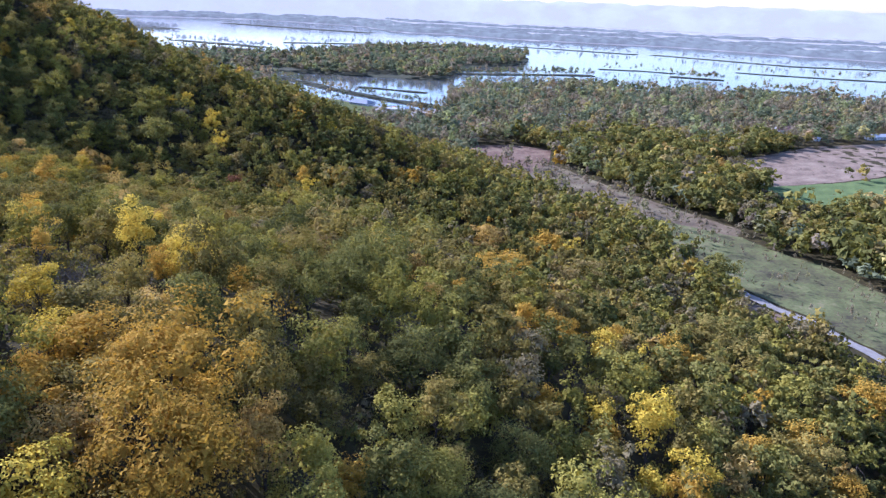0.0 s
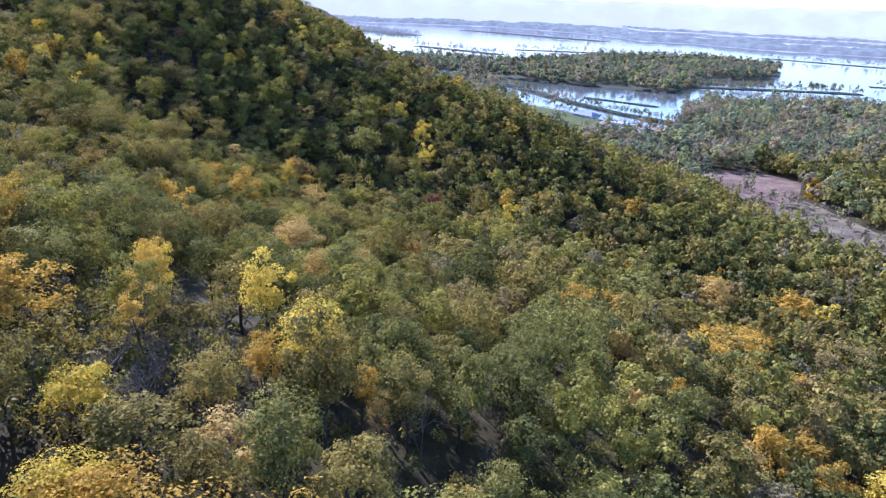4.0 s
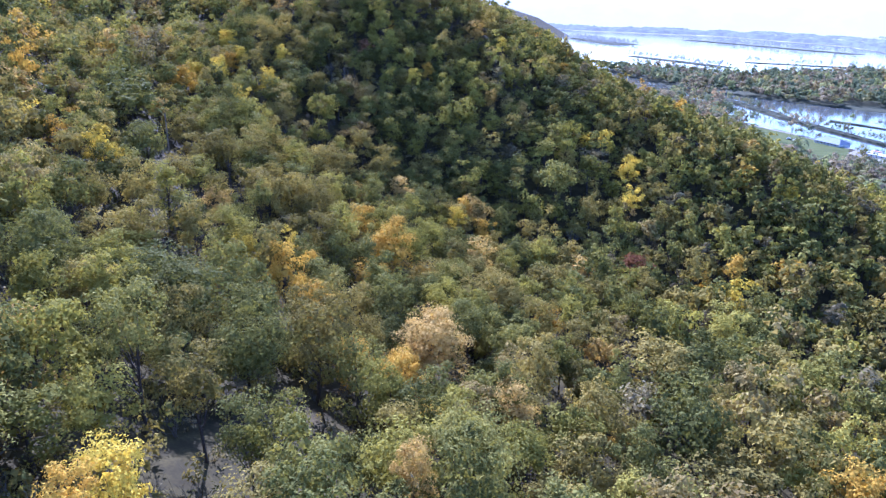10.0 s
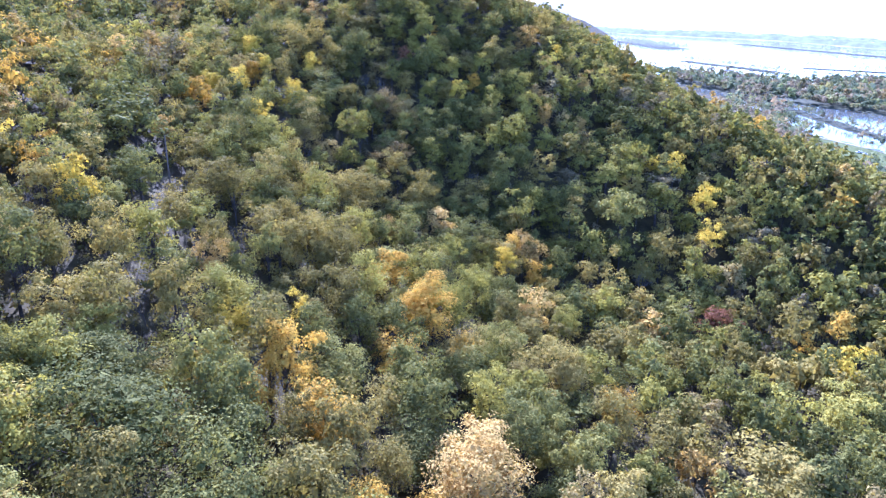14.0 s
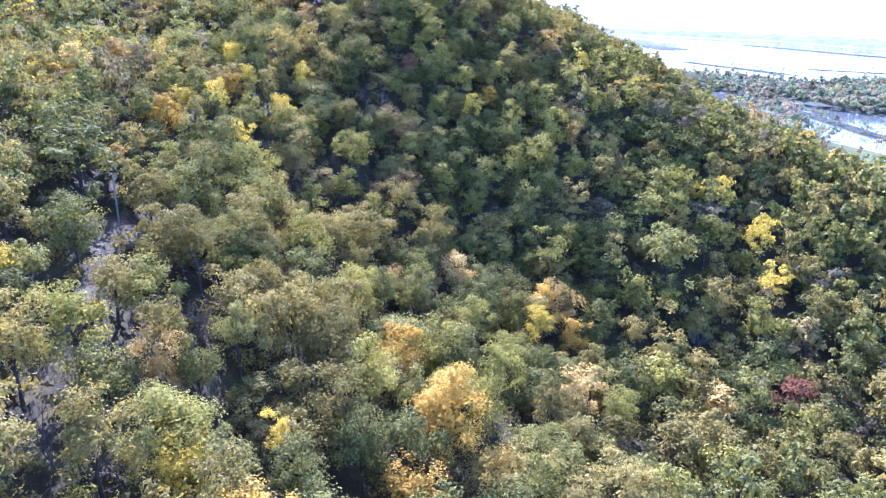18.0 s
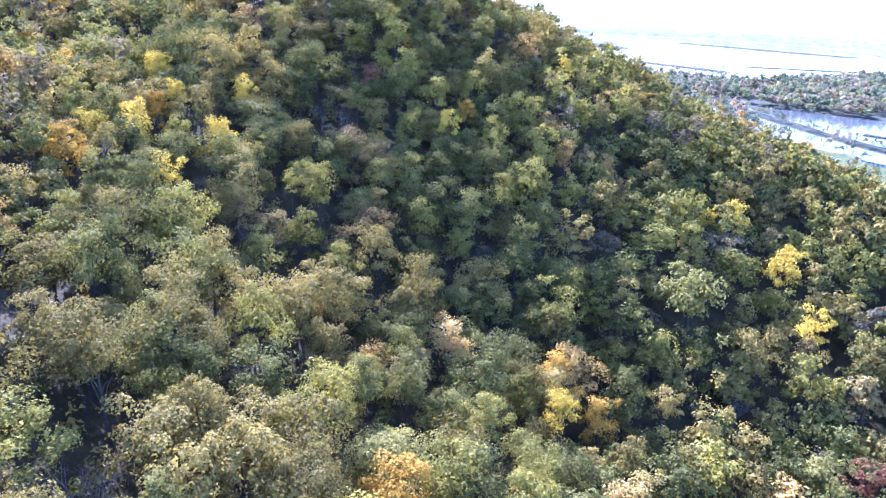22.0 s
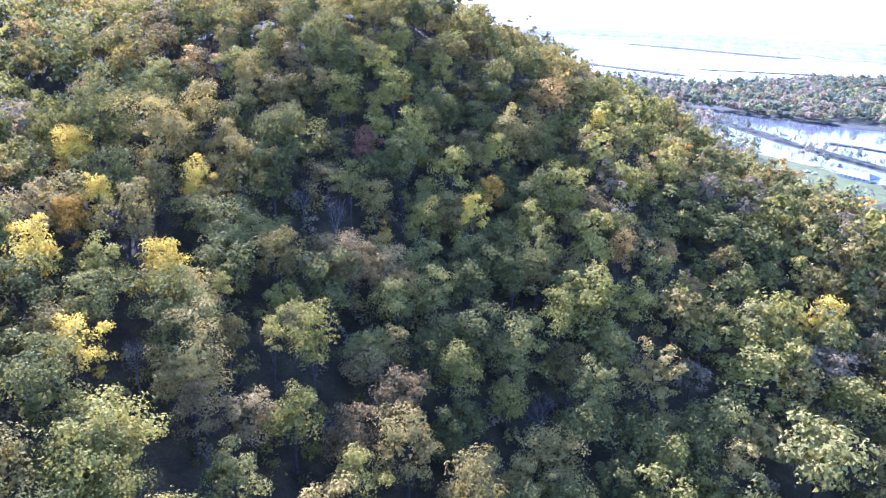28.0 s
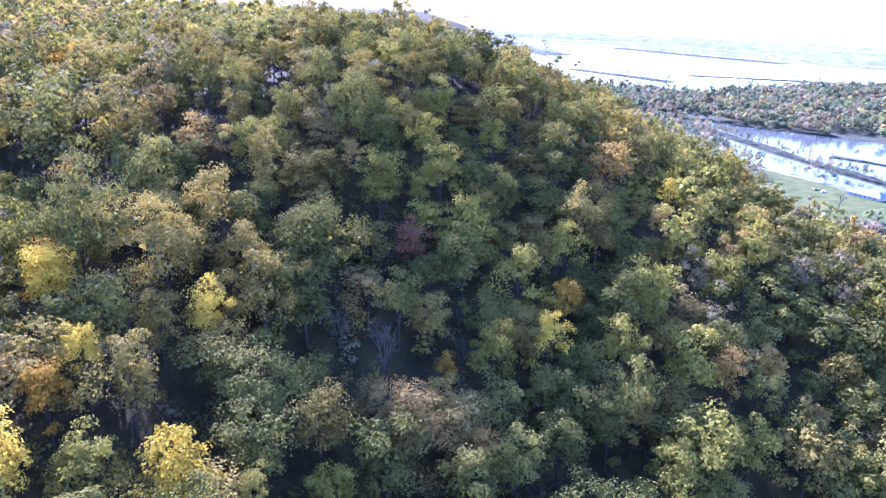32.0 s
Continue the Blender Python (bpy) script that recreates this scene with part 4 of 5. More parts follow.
def stand(x, y, radius, colour, r, lobes, tufts, count, size, name, label, stems=True, base=None, leaves=WOODS):
    """Woods too many to count, one mesh a colour."""
    protos = [shape_meshes(kind, 3, lobes, tufts, count, size, 1) for kind in ("round", "round", "tall", "spread")]
    protos = [p for group in protos for p in group]
    which, turn, tint = r.integers(len(protos), size=len(x)), r.uniform(0, 6.28, len(x)), r.uniform(0, 1, len(x))
    z = height(x, y) if base is None else np.full(len(x), base)
    tall = (radius / 3.0) ** 0.5 * np.where(r.uniform(0, 1, len(x)) < 0.6, r.uniform(0.62, 1.1, len(x)), r.uniform(1.1, 1.55, len(x)))
    if leaves is WOODS and base is None:          # the crowns of the high woods stand on longer stems
        tall = radius / 3.0 * r.uniform(0.85, 1.15, len(x))
        z = z + np.where(r.uniform(0, 1, len(x)) < 0.6, r.uniform(4.0, 6.8, len(x)), r.uniform(6.8, 9.0, len(x))) - 6.6 * tall
    stem_v, stem_f, off = [], [], 0
    for ci, col in enumerate(COLOURS):
        vs, ts = [], []
        for pi, (v, tv, tf) in enumerate(protos):
            m = (colour == ci) & (which == pi)
            if not m.any():
                continue
            c, s = np.cos(turn[m])[:, None], np.sin(turn[m])[:, None]
            for src, out in ((v, vs), (tv, stem_v)):
                if src is tv and not stems:
                    continue
                q = np.stack([(src[:, 0] * c - src[:, 1] * s) * (radius[m] / 3)[:, None] + x[m][:, None],
                              (src[:, 0] * s + src[:, 1] * c) * (radius[m] / 3)[:, None] + y[m][:, None],
                              src[:, 2] * tall[m][:, None] + z[m][:, None]], -1)
                out.append(q.reshape(-1, 3))
                if src is tv:
                    for _ in range(m.sum()):
                        stem_f.append(tf + off)
                        off += len(tv)
                else:
                    ts.append(np.repeat(tint[m], len(v)))
        if vs:
            v = np.concatenate(vs)
            o = new(name, fast_mesh(name, v, np.arange(len(v)).reshape(-1, 3), leaves[col], np.concatenate(ts)))
            tagged(o, label % {"green": "green", "olive": "olive", "lime": "yellow-green", "yellow": "yellow", "gold": "golden", "orange": "orange", "rust": "rusty", "brush": "grey-brown"}[col], "woods", kind="stuff")
    if stems and stem_v:
        o = new(name + "_stems", fast_mesh(name + "_stems", np.concatenate(stem_v), np.concatenate(stem_f), BARK))
        tagged(o, "dark stems under the woods", "woods", kind="stuff")


# bluff woods
CUT = [(-131, 137), (-150, 152), (-164, 162), (-172, 170)]
POLE_CLEARING = [(-168, 167), (-161, 166), (-156, 160), (-155, 154), (-160, 153), (-166, 159)]
patch("clearing", POLE_CLEARING, EARTH, "bare brown ground round a utility pole", "clearing", step=3, lift=0.08)
ribbon("cut", CUT, 1.6, EARTH, "bare brown strip cleared under the utility line", "clearing", lift=0.1)
patch("clearing", GULLY, EARTH, "weedy brown gully between the trees", "clearing", step=3)
patch("clearing", GLADE, MEADOW, "small grassy glade under the oaks", "clearing", step=3)
x, y, r = scatter(-470, 130, -40, 640, 6.2, 101)
own = r.uniform(2.4, 4.1, len(x)) * np.where(r.uniform(0, 1, len(x)) < 0.12, 1.25, 1)
dist = spine_distance(x, y)
ok = wooded(x, y) & (height(x, y) > 15) & clear_of_planted(x, y, own) & ~near_line(CUT, x, y, 2.2) & (np.hypot(x + 160, y - 158) > 6.5) & ~near_line([(-160, 160), (-146, 155)], x, y, 4.2) & (np.hypot(x + 133, y - 137) > 5)
x, y, own, dist = x[ok], y[ok], own[ok], dist[ok]
order = np.argsort(dist)
x, y, own, dist = x[order], y[order], own[order], dist[order]
col = choose(r, x, y)
seen = y + 0.45 * x > 18
near = (dist < 50) & seen
made, single = {}, np.zeros(len(x), bool)
for i in np.flatnonzero(near):
    c = COLOURS[col[i]]
    made[c] = made.get(c, 0) + 1
    if made[c] > 280:
        continue
    single[i] = True
    if c == "brush":
        bare_tree(float(x[i]), float(y[i]), 0.8 * float(own[i]))
    else:
        tree(c, float(x[i]), float(y[i]), float(own[i]), grade="fine" if dist[i] < 34 else "plain")
rest = near & ~single
middle = ~near & (dist < 112) & seen
far = ~near & ~middle & (dist < 205) & seen
upper = ~near & ~middle & ~far & (dist < 340) & seen
high = ~near & ~middle & ~far & ~upper


def some(m, *rest_of):
    stand(x[m], y[m], own[m], col[m], r, *rest_of)


some(rest, 14, 6, 12, 0.24, "near_woods", "%s autumn woods on the near slope")
some(middle & (dist < 82), 14, 5, 13, 0.23, "slope_woods", "%s autumn woods on the bluff slope")
some(middle & (dist >= 82), 12, 4, 10, 0.33, "slope_woods", "%s autumn woods on the bluff slope")
some(far, 10, 3, 6, 0.58, "lower_woods", "%s autumn woods down the slope")
some(upper, 8, 1, 9, 0.95, "upper_woods", "%s autumn woods on the upper bluff", False)
some(high, 5, 1, 6, 1.5, "plateau_woods", "%s autumn woods on the bluff top", False)
x, y, r = scatter(-1000, -60, 300, 1100, 10.0, 102)
ok = (height(x, y) > 15) & ~((x > -470) & (y < 640))
x, y = x[ok], y[ok]
own = r.uniform(3.8, 6.0, len(x))
stand(x, y, own, choose(r, x, y), r, 5, 1, 4, 2.6, "ridge_woods", "%s autumn woods on the farther bluffs", stems=False)

# valley woods
x, y, r = scatter(-330, 700, 250, 1230, 7.9, 103)
low = waves(x, y, 75, 63) + 0.35 * waves(x, y, 28, 64)        # hollows of brush between the groves
grove = (y + 45 * waves(x, y, 80, 69) < 610) & (x + 0.35 * (y - 480) + 20 * r.normal(size=len(x)) > 105)              # tall oaks round the fields
low = np.where(grove, 0.6 + 0.3 * low, low)
own = r.uniform(2.0, 4.6, len(x)) * np.clip(1.05 + 0.35 * low, 0.4, 1.5) * np.where(grove, 1.2, 1.15) * np.where(r.uniform(0, 1, len(x)) < 0.08, 1.4, 1)
h = height(x, y)
ok = wooded(x, y) & (h <= 15) & ~((x > 60) & (y < 300) & (r.uniform(0, 1, len(x)) < 0.4)) & (x < 300 + 0.5 * y) & (r.uniform(0, 1, len(x)) < np.clip(1.5 + 1.1 * low, 0.3, 1))
x, y, own, low, grove = x[ok], y[ok], own[ok], low[ok], grove[ok]


def choose_low(r, x, y):
    """Bottomland: green groves, dull gold willows and bare grey stands in drifts."""
    g, q, u = waves(x, y, 95, 65), waves(x, y, 60, 66), r.uniform(0, 1, len(x))
    w = np.stack([0.40 + 0.45 * g, 0.20 + 0.1 * q, 0.10 + 0.35 * q, 0.02 + 0.05 * q, 0.025 + 0 * g, 0.02 + 0 * g, 0.07 - 0.1 * g, 0.16 - 0.35 * g], 1).clip(0.005, 1)
    w /= w.sum(1)[:, None]
    return (u[:, None] > np.cumsum(w, 1)).sum(1).clip(0, len(COLOURS) - 1)


col = choose_low(r, x, y)
col = np.where(grove & (r.uniform(0, 1, len(x)) < 0.75), r.choice([0, 0, 0, 1], size=len(x)), col)
col = np.where((low < -0.35) & (r.uniform(0, 1, len(x)) < 0.6), r.choice([6, 7, 7, 1], size=len(x)), col)
for m, leaves, detail in ((~grove, HAZED_BOTTOM, (7, 1, 7, 0.95)), (grove, WOODS, (10, 1, 9, 0.85))):
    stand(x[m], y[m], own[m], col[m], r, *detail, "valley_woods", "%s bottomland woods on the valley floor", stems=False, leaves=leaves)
x, y, r = scatter(30, 170, 300, 510, 5.0, 104)
ok = inside(SCRUB, x, y) & (waves(x, y, 35, 75) + r.uniform(-1, 1, len(x)) > 0.3)
x, y = x[ok], y[ok]
stand(x, y, 0.5 + 2.6 * r.uniform(0, 1, len(x)) ** 2.2, r.choice([1, 6, 6, 7], size=len(x)), r, 6, 1, 8, 0.9, "scrub", "%s scrub on the open grassland", stems=False, leaves=HAZED_BOTTOM)
x, y, r = scatter(80, 260, 190, 420, 4.5, 106)
ok = inside(GRASS, x, y) & (waves(x, y, 30, 73) + r.uniform(-1, 1, len(x)) > 0.55)
stand(x[ok], y[ok], r.uniform(0.4, 1.3, ok.sum()), r.choice([1, 6, 7, 7], size=ok.sum()), r, 4, 1, 7, 0.9, "meadow_scrub", "%s low bushes dotted over the meadow", stems=False, leaves=HAZED_BOTTOM)
# the farther bars take the emissive haze material instead of leaf colours
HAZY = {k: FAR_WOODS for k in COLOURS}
x, y, r = scatter(-620, 220, 1120, 1890, 11.0, 105)
ok = inside(WOODED, x, y) & (waves(x, y, 120, 67) > -0.6)
for pond in PONDS:
    ok &= ~inside(pond, x, y)
x, y = x[ok], y[ok]
own = r.uniform(4.2, 6.6, len(x))
stand(x, y, own, choose_low(r, x, y), r, 7, 1, 6, 1.4, "island_woods", "%s grey-green woods on the river island", stems=False, base=1.0, leaves=HAZED_BOTTOM)
for k, poly in BARS.items():
    p = np.array(poly)
    x, y, r = scatter(p[:, 0].min(), p[:, 0].max(), p[:, 1].min(), p[:, 1].max(), 6.5, 107)
    clump = np.min([np.hypot(x - cx, y - cy) for cx, cy in ((430, 1392), (508, 1296), (590, 1190))], 0) < 26
    ok = inside(poly, x, y) & (r.uniform(0, 1, len(x)) < np.where(clump, 0.9, 0.8 if k in "BDE" else 0.3)) & (clump | (waves(x, y, 45, 71) > -0.5))
    if ok.any():
        stand(x[ok], y[ok], r.uniform(1.4, 4.6, ok.sum()), choose_low(r, x[ok], y[ok]), r, 7, 1, 8, 1.0, "bar_trees", "%s trees on a river bar", stems=False, base=0.6, leaves=HAZY if p[:, 1].mean() > 1600 else HAZED_BOTTOM)

# undergrowth between the stems
x, y, r = scatter(-280, 90, 20, 340, 2.5, 111)
bx, by, _ = scatter(-72, -32, 56, 100, 1.5, 112)
keep = inside(THICKET, bx, by)
x, y = np.concatenate([x, bx[keep]]), np.concatenate([y, by[keep]])
dist = spine_distance(x, y)
open_place = inside(THICKET, x, y) | inside(GLADE, x, y) | (inside(GULLY, x, y) & (r.uniform(0, 1, len(x)) < 0.75))
ok = (wooded(x, y) | open_place) & ~near_line(CUT, x, y, 0.8) & (height(x, y) > 15) & (dist < 95) & (y + 0.45 * x > 18) & (r.uniform(0, 1, len(x)) < np.where(open_place, 0.9, np.where(dist < 62, 0.34, 0.14)))
x, y, dist, open_place = x[ok], y[ok], dist[ok], open_place[ok]
own = r.uniform(0.7, 2.1, len(x)) * np.where(open_place, 0.85, 1)
bush = [crown(r, 1.0, 1.15, 0.9, 7, 1, 9, 0.15, lobe=0.5)[2] for _ in range(6)]
thicket = []
for _ in range(4):
    tv, tf = [], []
    for k in range(7):
        d = r.normal(size=3) * 0.45 + (0, 0, 1.0)
        a = np.array((r.normal() * 0.12, r.normal() * 0.12, -0.1))
        m = a + d * r.uniform(0.7, 1.1)
        tube(tv, tf, a, m, 0.022, 0.014, 3)
        for q in range(4):
            tube(tv, tf, a + (m - a) * r.uniform(0.4, 1), m + r.normal(size=3) * 0.4 + (0, 0, 0.3), 0.012, 0.005, 3)
    thicket.append(np.array(tv)[np.array(tf)].reshape(-1, 3))
z = height(x, y)
group = np.where(r.uniform(0, 1, len(x)) < np.where(open_place, 0.3, 0.15), 3, r.choice(3, size=len(x), p=(0.3, 0.4, 0.3)))
for ci, (colour, words) in enumerate((("brush", "grey-brown"), ("olive", "olive"), ("green", "green"), ("", "leafless grey"))):
    vs, ts = [], []
    for k in np.flatnonzero(group == ci):
        v = (bush if ci < 3 else thicket)[int(r.integers(6 if ci < 3 else 4))]
        a = r.uniform(0, 6.28)
        g = own[k] * (1 if ci < 3 else 1.15)
        c, s = math.cos(a) * g, math.sin(a) * g
        vs.append(np.stack([v[:, 0] * c - v[:, 1] * s + x[k], v[:, 0] * s + v[:, 1] * c + y[k], v[:, 2] * g + z[k] - 0.1], 1))
        ts.append(np.full(len(v), r.uniform()))
    v = np.concatenate(vs)
    o = new("undergrowth", fast_mesh("undergrowth", v, np.arange(len(v)).reshape(-1, 3), WOODS[colour] if colour else PALE_BARK, np.concatenate(ts)))
    tagged(o, words + " low undergrowth between the trees", "shrubs", kind="stuff")


# ---- the boat landing, houses and small things in the valley ----
def paint(name, colour, rough=0.6, metal=0.0, spot=0.25):
    m, n, l, b = mat(name)
    geo = n.new("ShaderNodeNewGeometry").outputs["Position"]
    r = ramp(n, [(0.3, tuple(c * (1 - spot) for c in colour)), (0.7, colour)])
    l.new(noise_node(n, l, 0.9, 5, geo).outputs["Fac"], r.inputs["Fac"])
    l.new(r.outputs["Color"], b.inputs["Base Color"])
    b.inputs["Roughness"].default_value, b.inputs["Metallic"].default_value = rough, metal
    return m


WHITE = paint("white_siding", (0.74, 0.73, 0.70))
SLATE = paint("blue_grey_shingles", (0.16, 0.18, 0.22), 0.8)
RED_ROOF = paint("faded_red_roof", (0.34, 0.17, 0.14), 0.8)
GREY_ROOF = paint("pale_grey_roof", (0.45, 0.45, 0.45), 0.5)
TIMBER = paint("weathered_timber", (0.16, 0.13, 0.10), 0.9)
ORANGE_PAINT = paint("orange_paint", (0.62, 0.16, 0.05), 0.5)
BLUE_PAINT = paint("blue_paint", (0.10, 0.17, 0.32), 0.4)
RUBBER = paint("black_rubber", (0.02, 0.02, 0.02), 0.9)
GLASS = paint("dark_window_glass", (0.03, 0.04, 0.05), 0.08, 0.0, 0.1)
METAL = paint("galvanised_metal", (0.5, 0.5, 0.5), 0.4, 0.8)


def part(name, bm, material, parent, label=""):
    """One mesh of a thing, in the thing's own space."""
    bmesh.ops.recalc_face_normals(bm, faces=bm.faces[:])
    me = bpy.data.meshes.new(name)
    bm.to_mesh(me)
    bm.free()
    me.materials.append(material)
    o = new(name, me)
    o.parent = parent
    if label:
        tagged(o, label)
    return o


def box(w, d, h, x=0.0, y=0.0, z=0.0, bevel=0.04):
    bm = bmesh.new()
    bmesh.ops.create_cube(bm, size=1, matrix=Matrix.Translation((x, y, z + h / 2)) @ Matrix.Diagonal((w, d, h, 1)))
    if bevel:
        bmesh.ops.bevel(bm, geom=bm.edges[:], offset=bevel, segments=1, affect="EDGES")
    return bm


def round_bar(r0, r1, h, x=0.0, y=0.0, z=0.0, sides=10, turn=None):
    bm = bmesh.new()
    bmesh.ops.create_cone(bm, cap_ends=True, segments=sides, radius1=r0, radius2=r1, depth=h, matrix=Matrix.Translation((x, y, z)) @ (turn or Matrix.Translation((0, 0, h / 2))))
    return bm


def gable(w, d, z, rise, over=0.5, thick=0.18, hip=0.0):
    """A pitched roof slab with eaves; hip pulls the ridge ends in."""
    bm = bmesh.new()
    a, c = w / 2 + over, d / 2 + over
    lo = z - over * rise / (d / 2)
    outer = [(-a, -c, lo), (a, -c, lo), (a, c, lo), (-a, c, lo), (-a + hip, 0, z + rise), (a - hip, 0, z + rise)]
    top = [bm.verts.new(q) for q in outer]
    under = [bm.verts.new((q[0], q[1], q[2] - thick)) for q in outer]
    for ring, flip in ((top, False), (under, True)):
        for f in ((0, 1, 5, 4), (2, 3, 4, 5), (1, 2, 5), (3, 0, 4)):
            if len(f) == 3 and hip == 0:
                continue
            bm.faces.new([ring[i] for i in (f[::-1] if flip else f)])
    for i, j in ((0, 1), (1, 2), (2, 3), (3, 0)) if hip else ((0, 1), (1, 5), (5, 2), (2, 3), (3, 4), (4, 0)):
        bm.faces.new((top[i], top[j], under[j], under[i]))
    return bm


def gable_walls(w, d, h, rise):
    bm = bmesh.new()
    v = [bm.verts.new(q) for q in ((-w / 2, -d / 2, -0.6), (w / 2, -d / 2, -0.6), (w / 2, d / 2, -0.6), (-w / 2, d / 2, -0.6), (-w / 2, -d / 2, h), (w / 2, -d / 2, h), (w / 2, d / 2, h), (-w / 2, d / 2, h),
                                   (-w / 2, 0, h + rise), (w / 2, 0, h + rise))]
    for f in ((0, 1, 5, 4), (2, 3, 7, 6), (1, 2, 6, 9, 5), (3, 0, 4, 8, 7), (0, 3, 2, 1), (4, 5, 9, 8), (6, 7, 8, 9)):
        bm.faces.new([v[i] for i in f])
    return bm


def house(name, label, x, y, turn, w, d, h, rise, wall_mat, roof_mat, windows=3, hip=0.0, z=None, over=0.5):
    base = tagged(new(name), label, "building")
    base.matrix_basis = pose(x, y, (float(height(x, y)) if z is None else z), 0, 0, turn)
    part("wall", gable_walls(w, d, h, 0.02 if hip else rise - 0.1), wall_mat, base)
    part("roof", gable(w, d, h, rise, over, hip=hip), roof_mat, base)
    step = w / (windows + 1)
    for side in (-1, 1):
        for i in range(windows):
            wx = -w / 2 + step * (i + 1)
            if side < 0 and i == windows // 2:
                door = part("door", box(1.0, 0.08, 2.1, wx, side * (d / 2 + 0.03), 0.0, 0), TIMBER, base)
                continue
            f = part("window", box(1.3, 0.07, 1.3, wx, side * (d / 2 + 0.03), 1.0, 0), WHITE, base)
            part("pane", box(1.1, 0.03, 1.1, wx, side * (d / 2 + 0.08), 1.1, 0), GLASS, f)
    return base


house("landing_building", "long low building with a blue-grey hipped roof", -92, 812, -32, 27, 15, 3.2, 3.2, WHITE, SLATE, 6, hip=6.5, over=1.2)
house("landing_shed", "low pale-roofed shed beside the boat landing", -52, 768, -25, 22, 7, 2.8, 1.3, WHITE, GREY_ROOF, 4)
house("farmhouse", "farmhouse with a faded red roof among trees", 356, 697, 12, 20, 9, 4.5, 3.4, WHITE, RED_ROOF, 4)
house("garden_shed", "small white shed at the edge of the woods", 304, 726, 0, 5, 4, 2.6, 1.2, WHITE, GREY_ROOF, 1)
house("garden_shed", "small white shed beside the stubble field", 368, 655, 15, 6, 4, 2.8, 1.2, WHITE, GREY_ROOF, 1)
house("long_barn", "long low white barn beside the field", 447, 680, 20, 34, 9, 3.4, 2.0, WHITE, GREY_ROOF, 7)
house("cabin", "white cabin among the island trees", -156, 1398, -15, 13, 8, 3.2, 2.4, WHITE, GREY_ROOF, 2, z=1.6)
house("cabin", "white cabin among the island trees", -110, 1405, 10, 11, 7, 3.0, 2.2, WHITE, GREY_ROOF, 2, z=1.6)
for fx, fy, fw in ((140, 760, 14), (99, 761, 11)):
    house("cottage", "pale cottage half hidden by bottomland trees", fx, fy, 8, fw, 7, 3.0, 2.2, WHITE, GREY_ROOF, 2)


def boat(x, y, turn, length, hull_mat, label, roofed=True):
    base = tagged(new("pontoon_boat"), label, "boat")
    base.matrix_basis = pose(x, y, 0.0, 0, 0, turn)
    w = 2.6
    for s in (-1, 1):
        bm = bmesh.new()
        bmesh.ops.create_cone(bm, cap_ends=True, segments=10, radius1=0.35, radius2=0.35, depth=length, matrix=Matrix.Translation((0, s * 0.9, 0.12)) @ Matrix.Rotation(radians(90), 4, "Y"))
        part("pontoon", bm, METAL, base)
    part("deck", box(length * 0.96, w, 0.14, 0, 0, 0.46), TIMBER, base)
    part("rail", box(length * 0.9, w * 0.96, 0.7, 0, 0, 0.6, 0.1), hull_mat, base, "painted side rail panels")
    if roofed:
        for px in (-0.3, 0.3):
            for py in (-1.1, 1.1):
                part("post", round_bar(0.04, 0.04, 1.7, px * length, py, 0.6, 6), METAL, base)
        part("canopy", box(length * 0.75, w, 0.12, 0, 0, 2.3, 0.05), hull_mat, base)
    return base


boat(-55, 818, -20, 11, ORANGE_PAINT, "orange roofed pontoon boat at the landing")
boat(-38, 812, -15, 8, BLUE_PAINT, "blue pontoon boat at the landing")
boat(-24, 806, -10, 8, WHITE, "white pontoon boat at the landing", False)


def car(x, y, turn, body_mat, label):
    base = tagged(new("parked_car"), label, "car", "cars by the lawn")
    base.matrix_basis = pose(x, y, float(height(x, y)) + 0.15, 0, 0, turn)
    part("body", box(4.5, 1.8, 0.65, 0, 0, 0.35, 0.14), body_mat, base)
    bm = box(2.4, 1.55, 0.6, -0.2, 0, 1.0, 0)
    for v in bm.verts:
        if v.co.z > 1.3:
            v.co.x = -0.2 + (v.co.x + 0.2) * 0.66
            v.co.y *= 0.88
    part("cabin", bm, GLASS, base, "dark glazed cabin")
    part("car_roof", box(1.6, 1.36, 0.05, -0.2, 0, 1.6, 0.02), body_mat, base)
    for wx in (-1.4, 1.4):
        for wy in (-0.85, 0.85):
            part("wheel", round_bar(0.33, 0.33, 0.22, wx, wy, 0.33, 12, Matrix.Rotation(radians(90), 4, "X")), RUBBER, base)


car(-130, 812, 40, WHITE, "white car parked on the riverside lawn")
car(-124, 806, 35, WHITE, "white car parked on the riverside lawn")
for i, (cx, cy) in enumerate(((-60, 782), (-45, 777), (-30, 770), (-15, 775))):
    car(cx, cy, 60 + 7 * i, (BLUE_PAINT, WHITE, RUBBER, WHITE)[i], ("blue", "white", "black", "white")[i] + " car parked on the gravel lot")


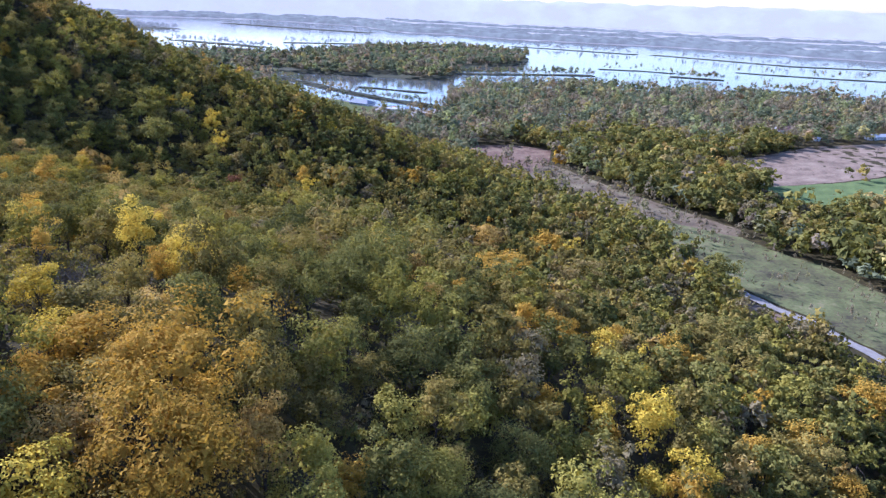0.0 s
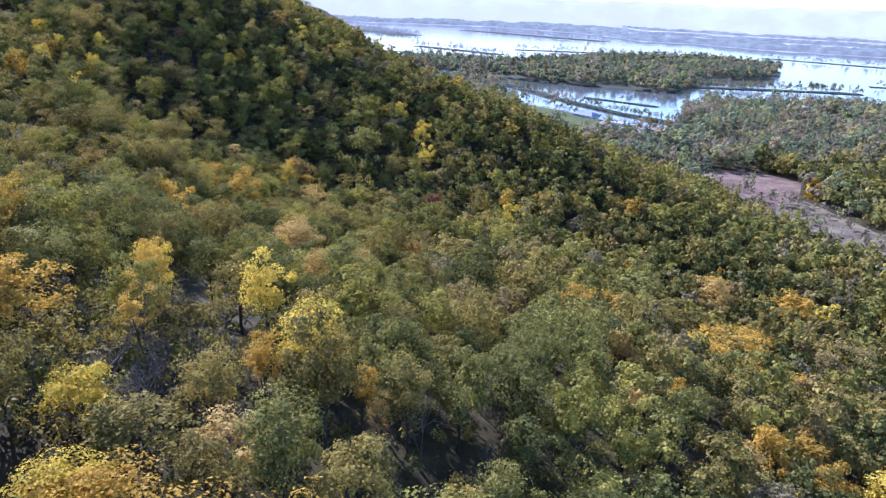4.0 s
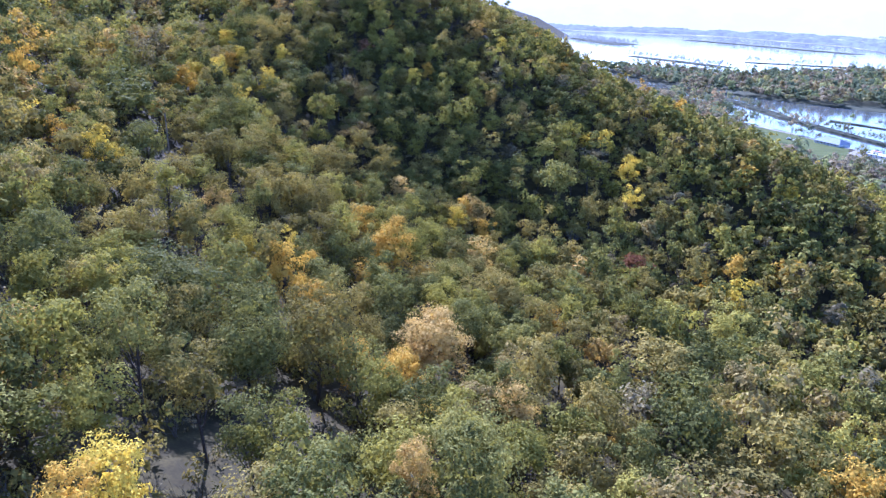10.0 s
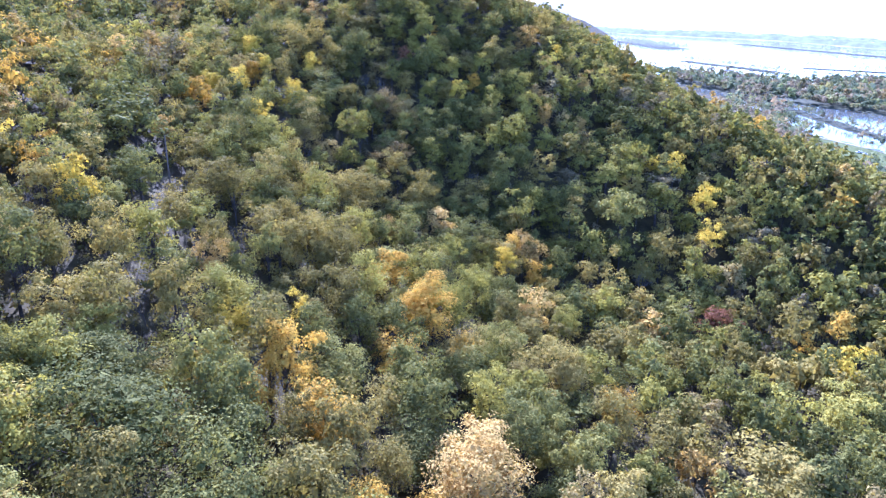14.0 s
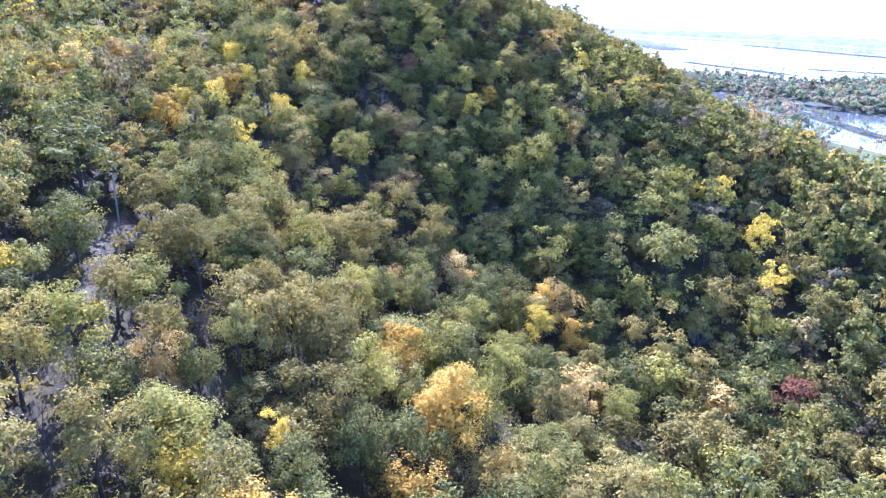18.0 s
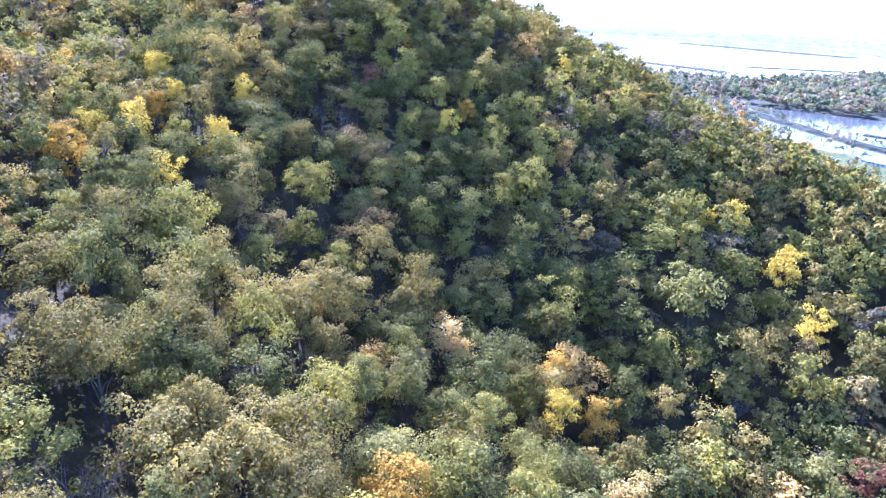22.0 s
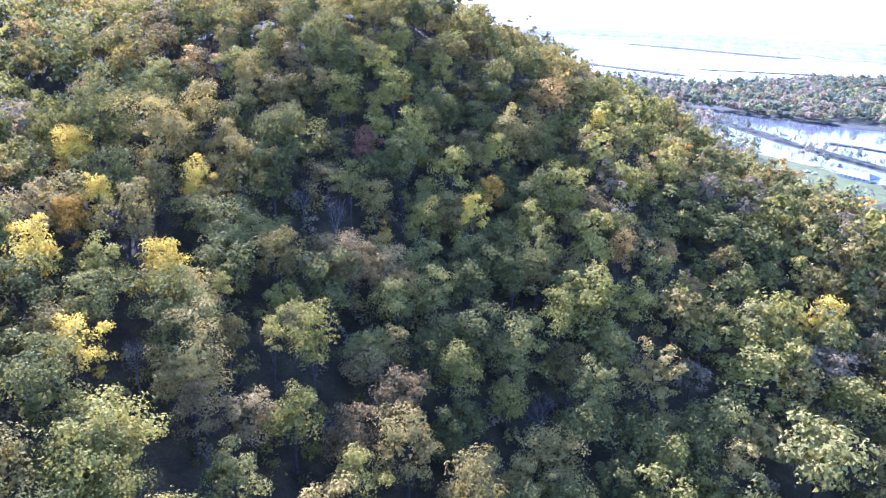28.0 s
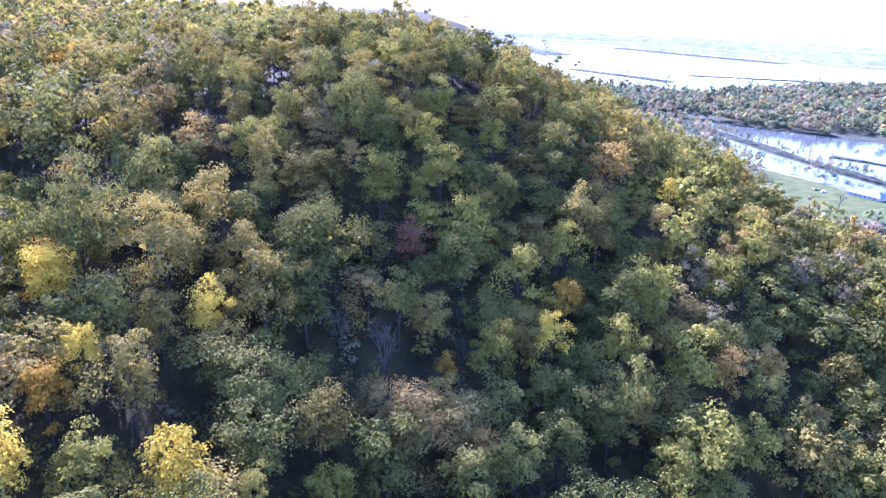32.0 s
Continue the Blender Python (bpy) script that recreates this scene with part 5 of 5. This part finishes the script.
def utility_pole(x, y, tall, turn, label, arm=True):
    base = tagged(new("utility_pole"), label, "pole", "utility poles")
    base.matrix_basis = pose(x, y, float(height(x, y)) - 0.5, 0, 0, turn)
    part("post", round_bar(0.17, 0.11, tall + 0.5, sides=10), TIMBER, base)
    if not arm:
        return
    part("crossarm", box(2.4, 0.11, 0.13, 0, 0.12, tall - 0.7, 0.01), TIMBER, base)
    for px in (-1.05, -0.35, 0.35, 1.05):
        part("insulator", round_bar(0.05, 0.035, 0.2, px, 0.12, tall - 0.57, 8), GREY_ROOF, base)


utility_pole(-159.5, 160.3, 10.5, 35, "tall weathered pole in a cut through the woods", arm=False)
for ux, uy in ((-192, 909), (-156, 868), (-133, 838), (-100, 815), (-208, 925)):
    utility_pole(ux, uy, 10.0, 40, "utility pole along the river road")
snag = tagged(new("dead_snag", fast_mesh("dead_snag", *trunk(np.random.default_rng(3), 11, 0.6, []), TIMBER)), "broken dark dead trunk beside the landing", "tree")
snag.matrix_basis = pose(-11, 785, float(height(-11, 785)))

bare_tree(-113, 752, 8.5)
bare_tree(378, 574, 5.5)
for bx, by, bc, br in ((-19, 740, "rust", 6.0), (-2, 752, "olive", 5.0), (-60, 735, "lime", 5.0), (40, 440, "gold", 4.0), (254, 391, "olive", 5.5), (240, 384, "green", 4.5), (272, 381, "olive", 5.0), (385, 668, "green", 5.5)):
    tree(bc, bx, by, br, "round", grade="plain")

# a fallen grey tree in the opening
fallen = tagged(new("fallen_tree"), "fallen grey tree with bare branches", "tree")
for part_name, (tv, tf) in zip(("trunk", "bare_crown"), bare_branches(np.random.default_rng(9), 13, 0.16, 0.9, 3)):
    new(part_name, fast_mesh(part_name, tv, tf, PALE_BARK)).parent = fallen
fallen.matrix_basis = pose(-46, 70, float(height(-46, 70)) + 0.8, 0, 78, 95)

# brush and small trees on the embankment and along the near bank
sx, sy, r = scatter(-340, 50, 800, 1190, 5.0, 121)
ok = inside(SPIT, sx, sy) & (r.uniform(0, 1, len(sx)) < 0.6)
stand(sx[ok], sy[ok], r.uniform(0.8, 2.8, ok.sum()), choose_low(r, sx[ok], sy[ok]), r, 8, 1, 10, 0.8, "bank_brush", "%s brush on the embankment", stems=False, base=1.4, leaves=HAZED_BOTTOM)
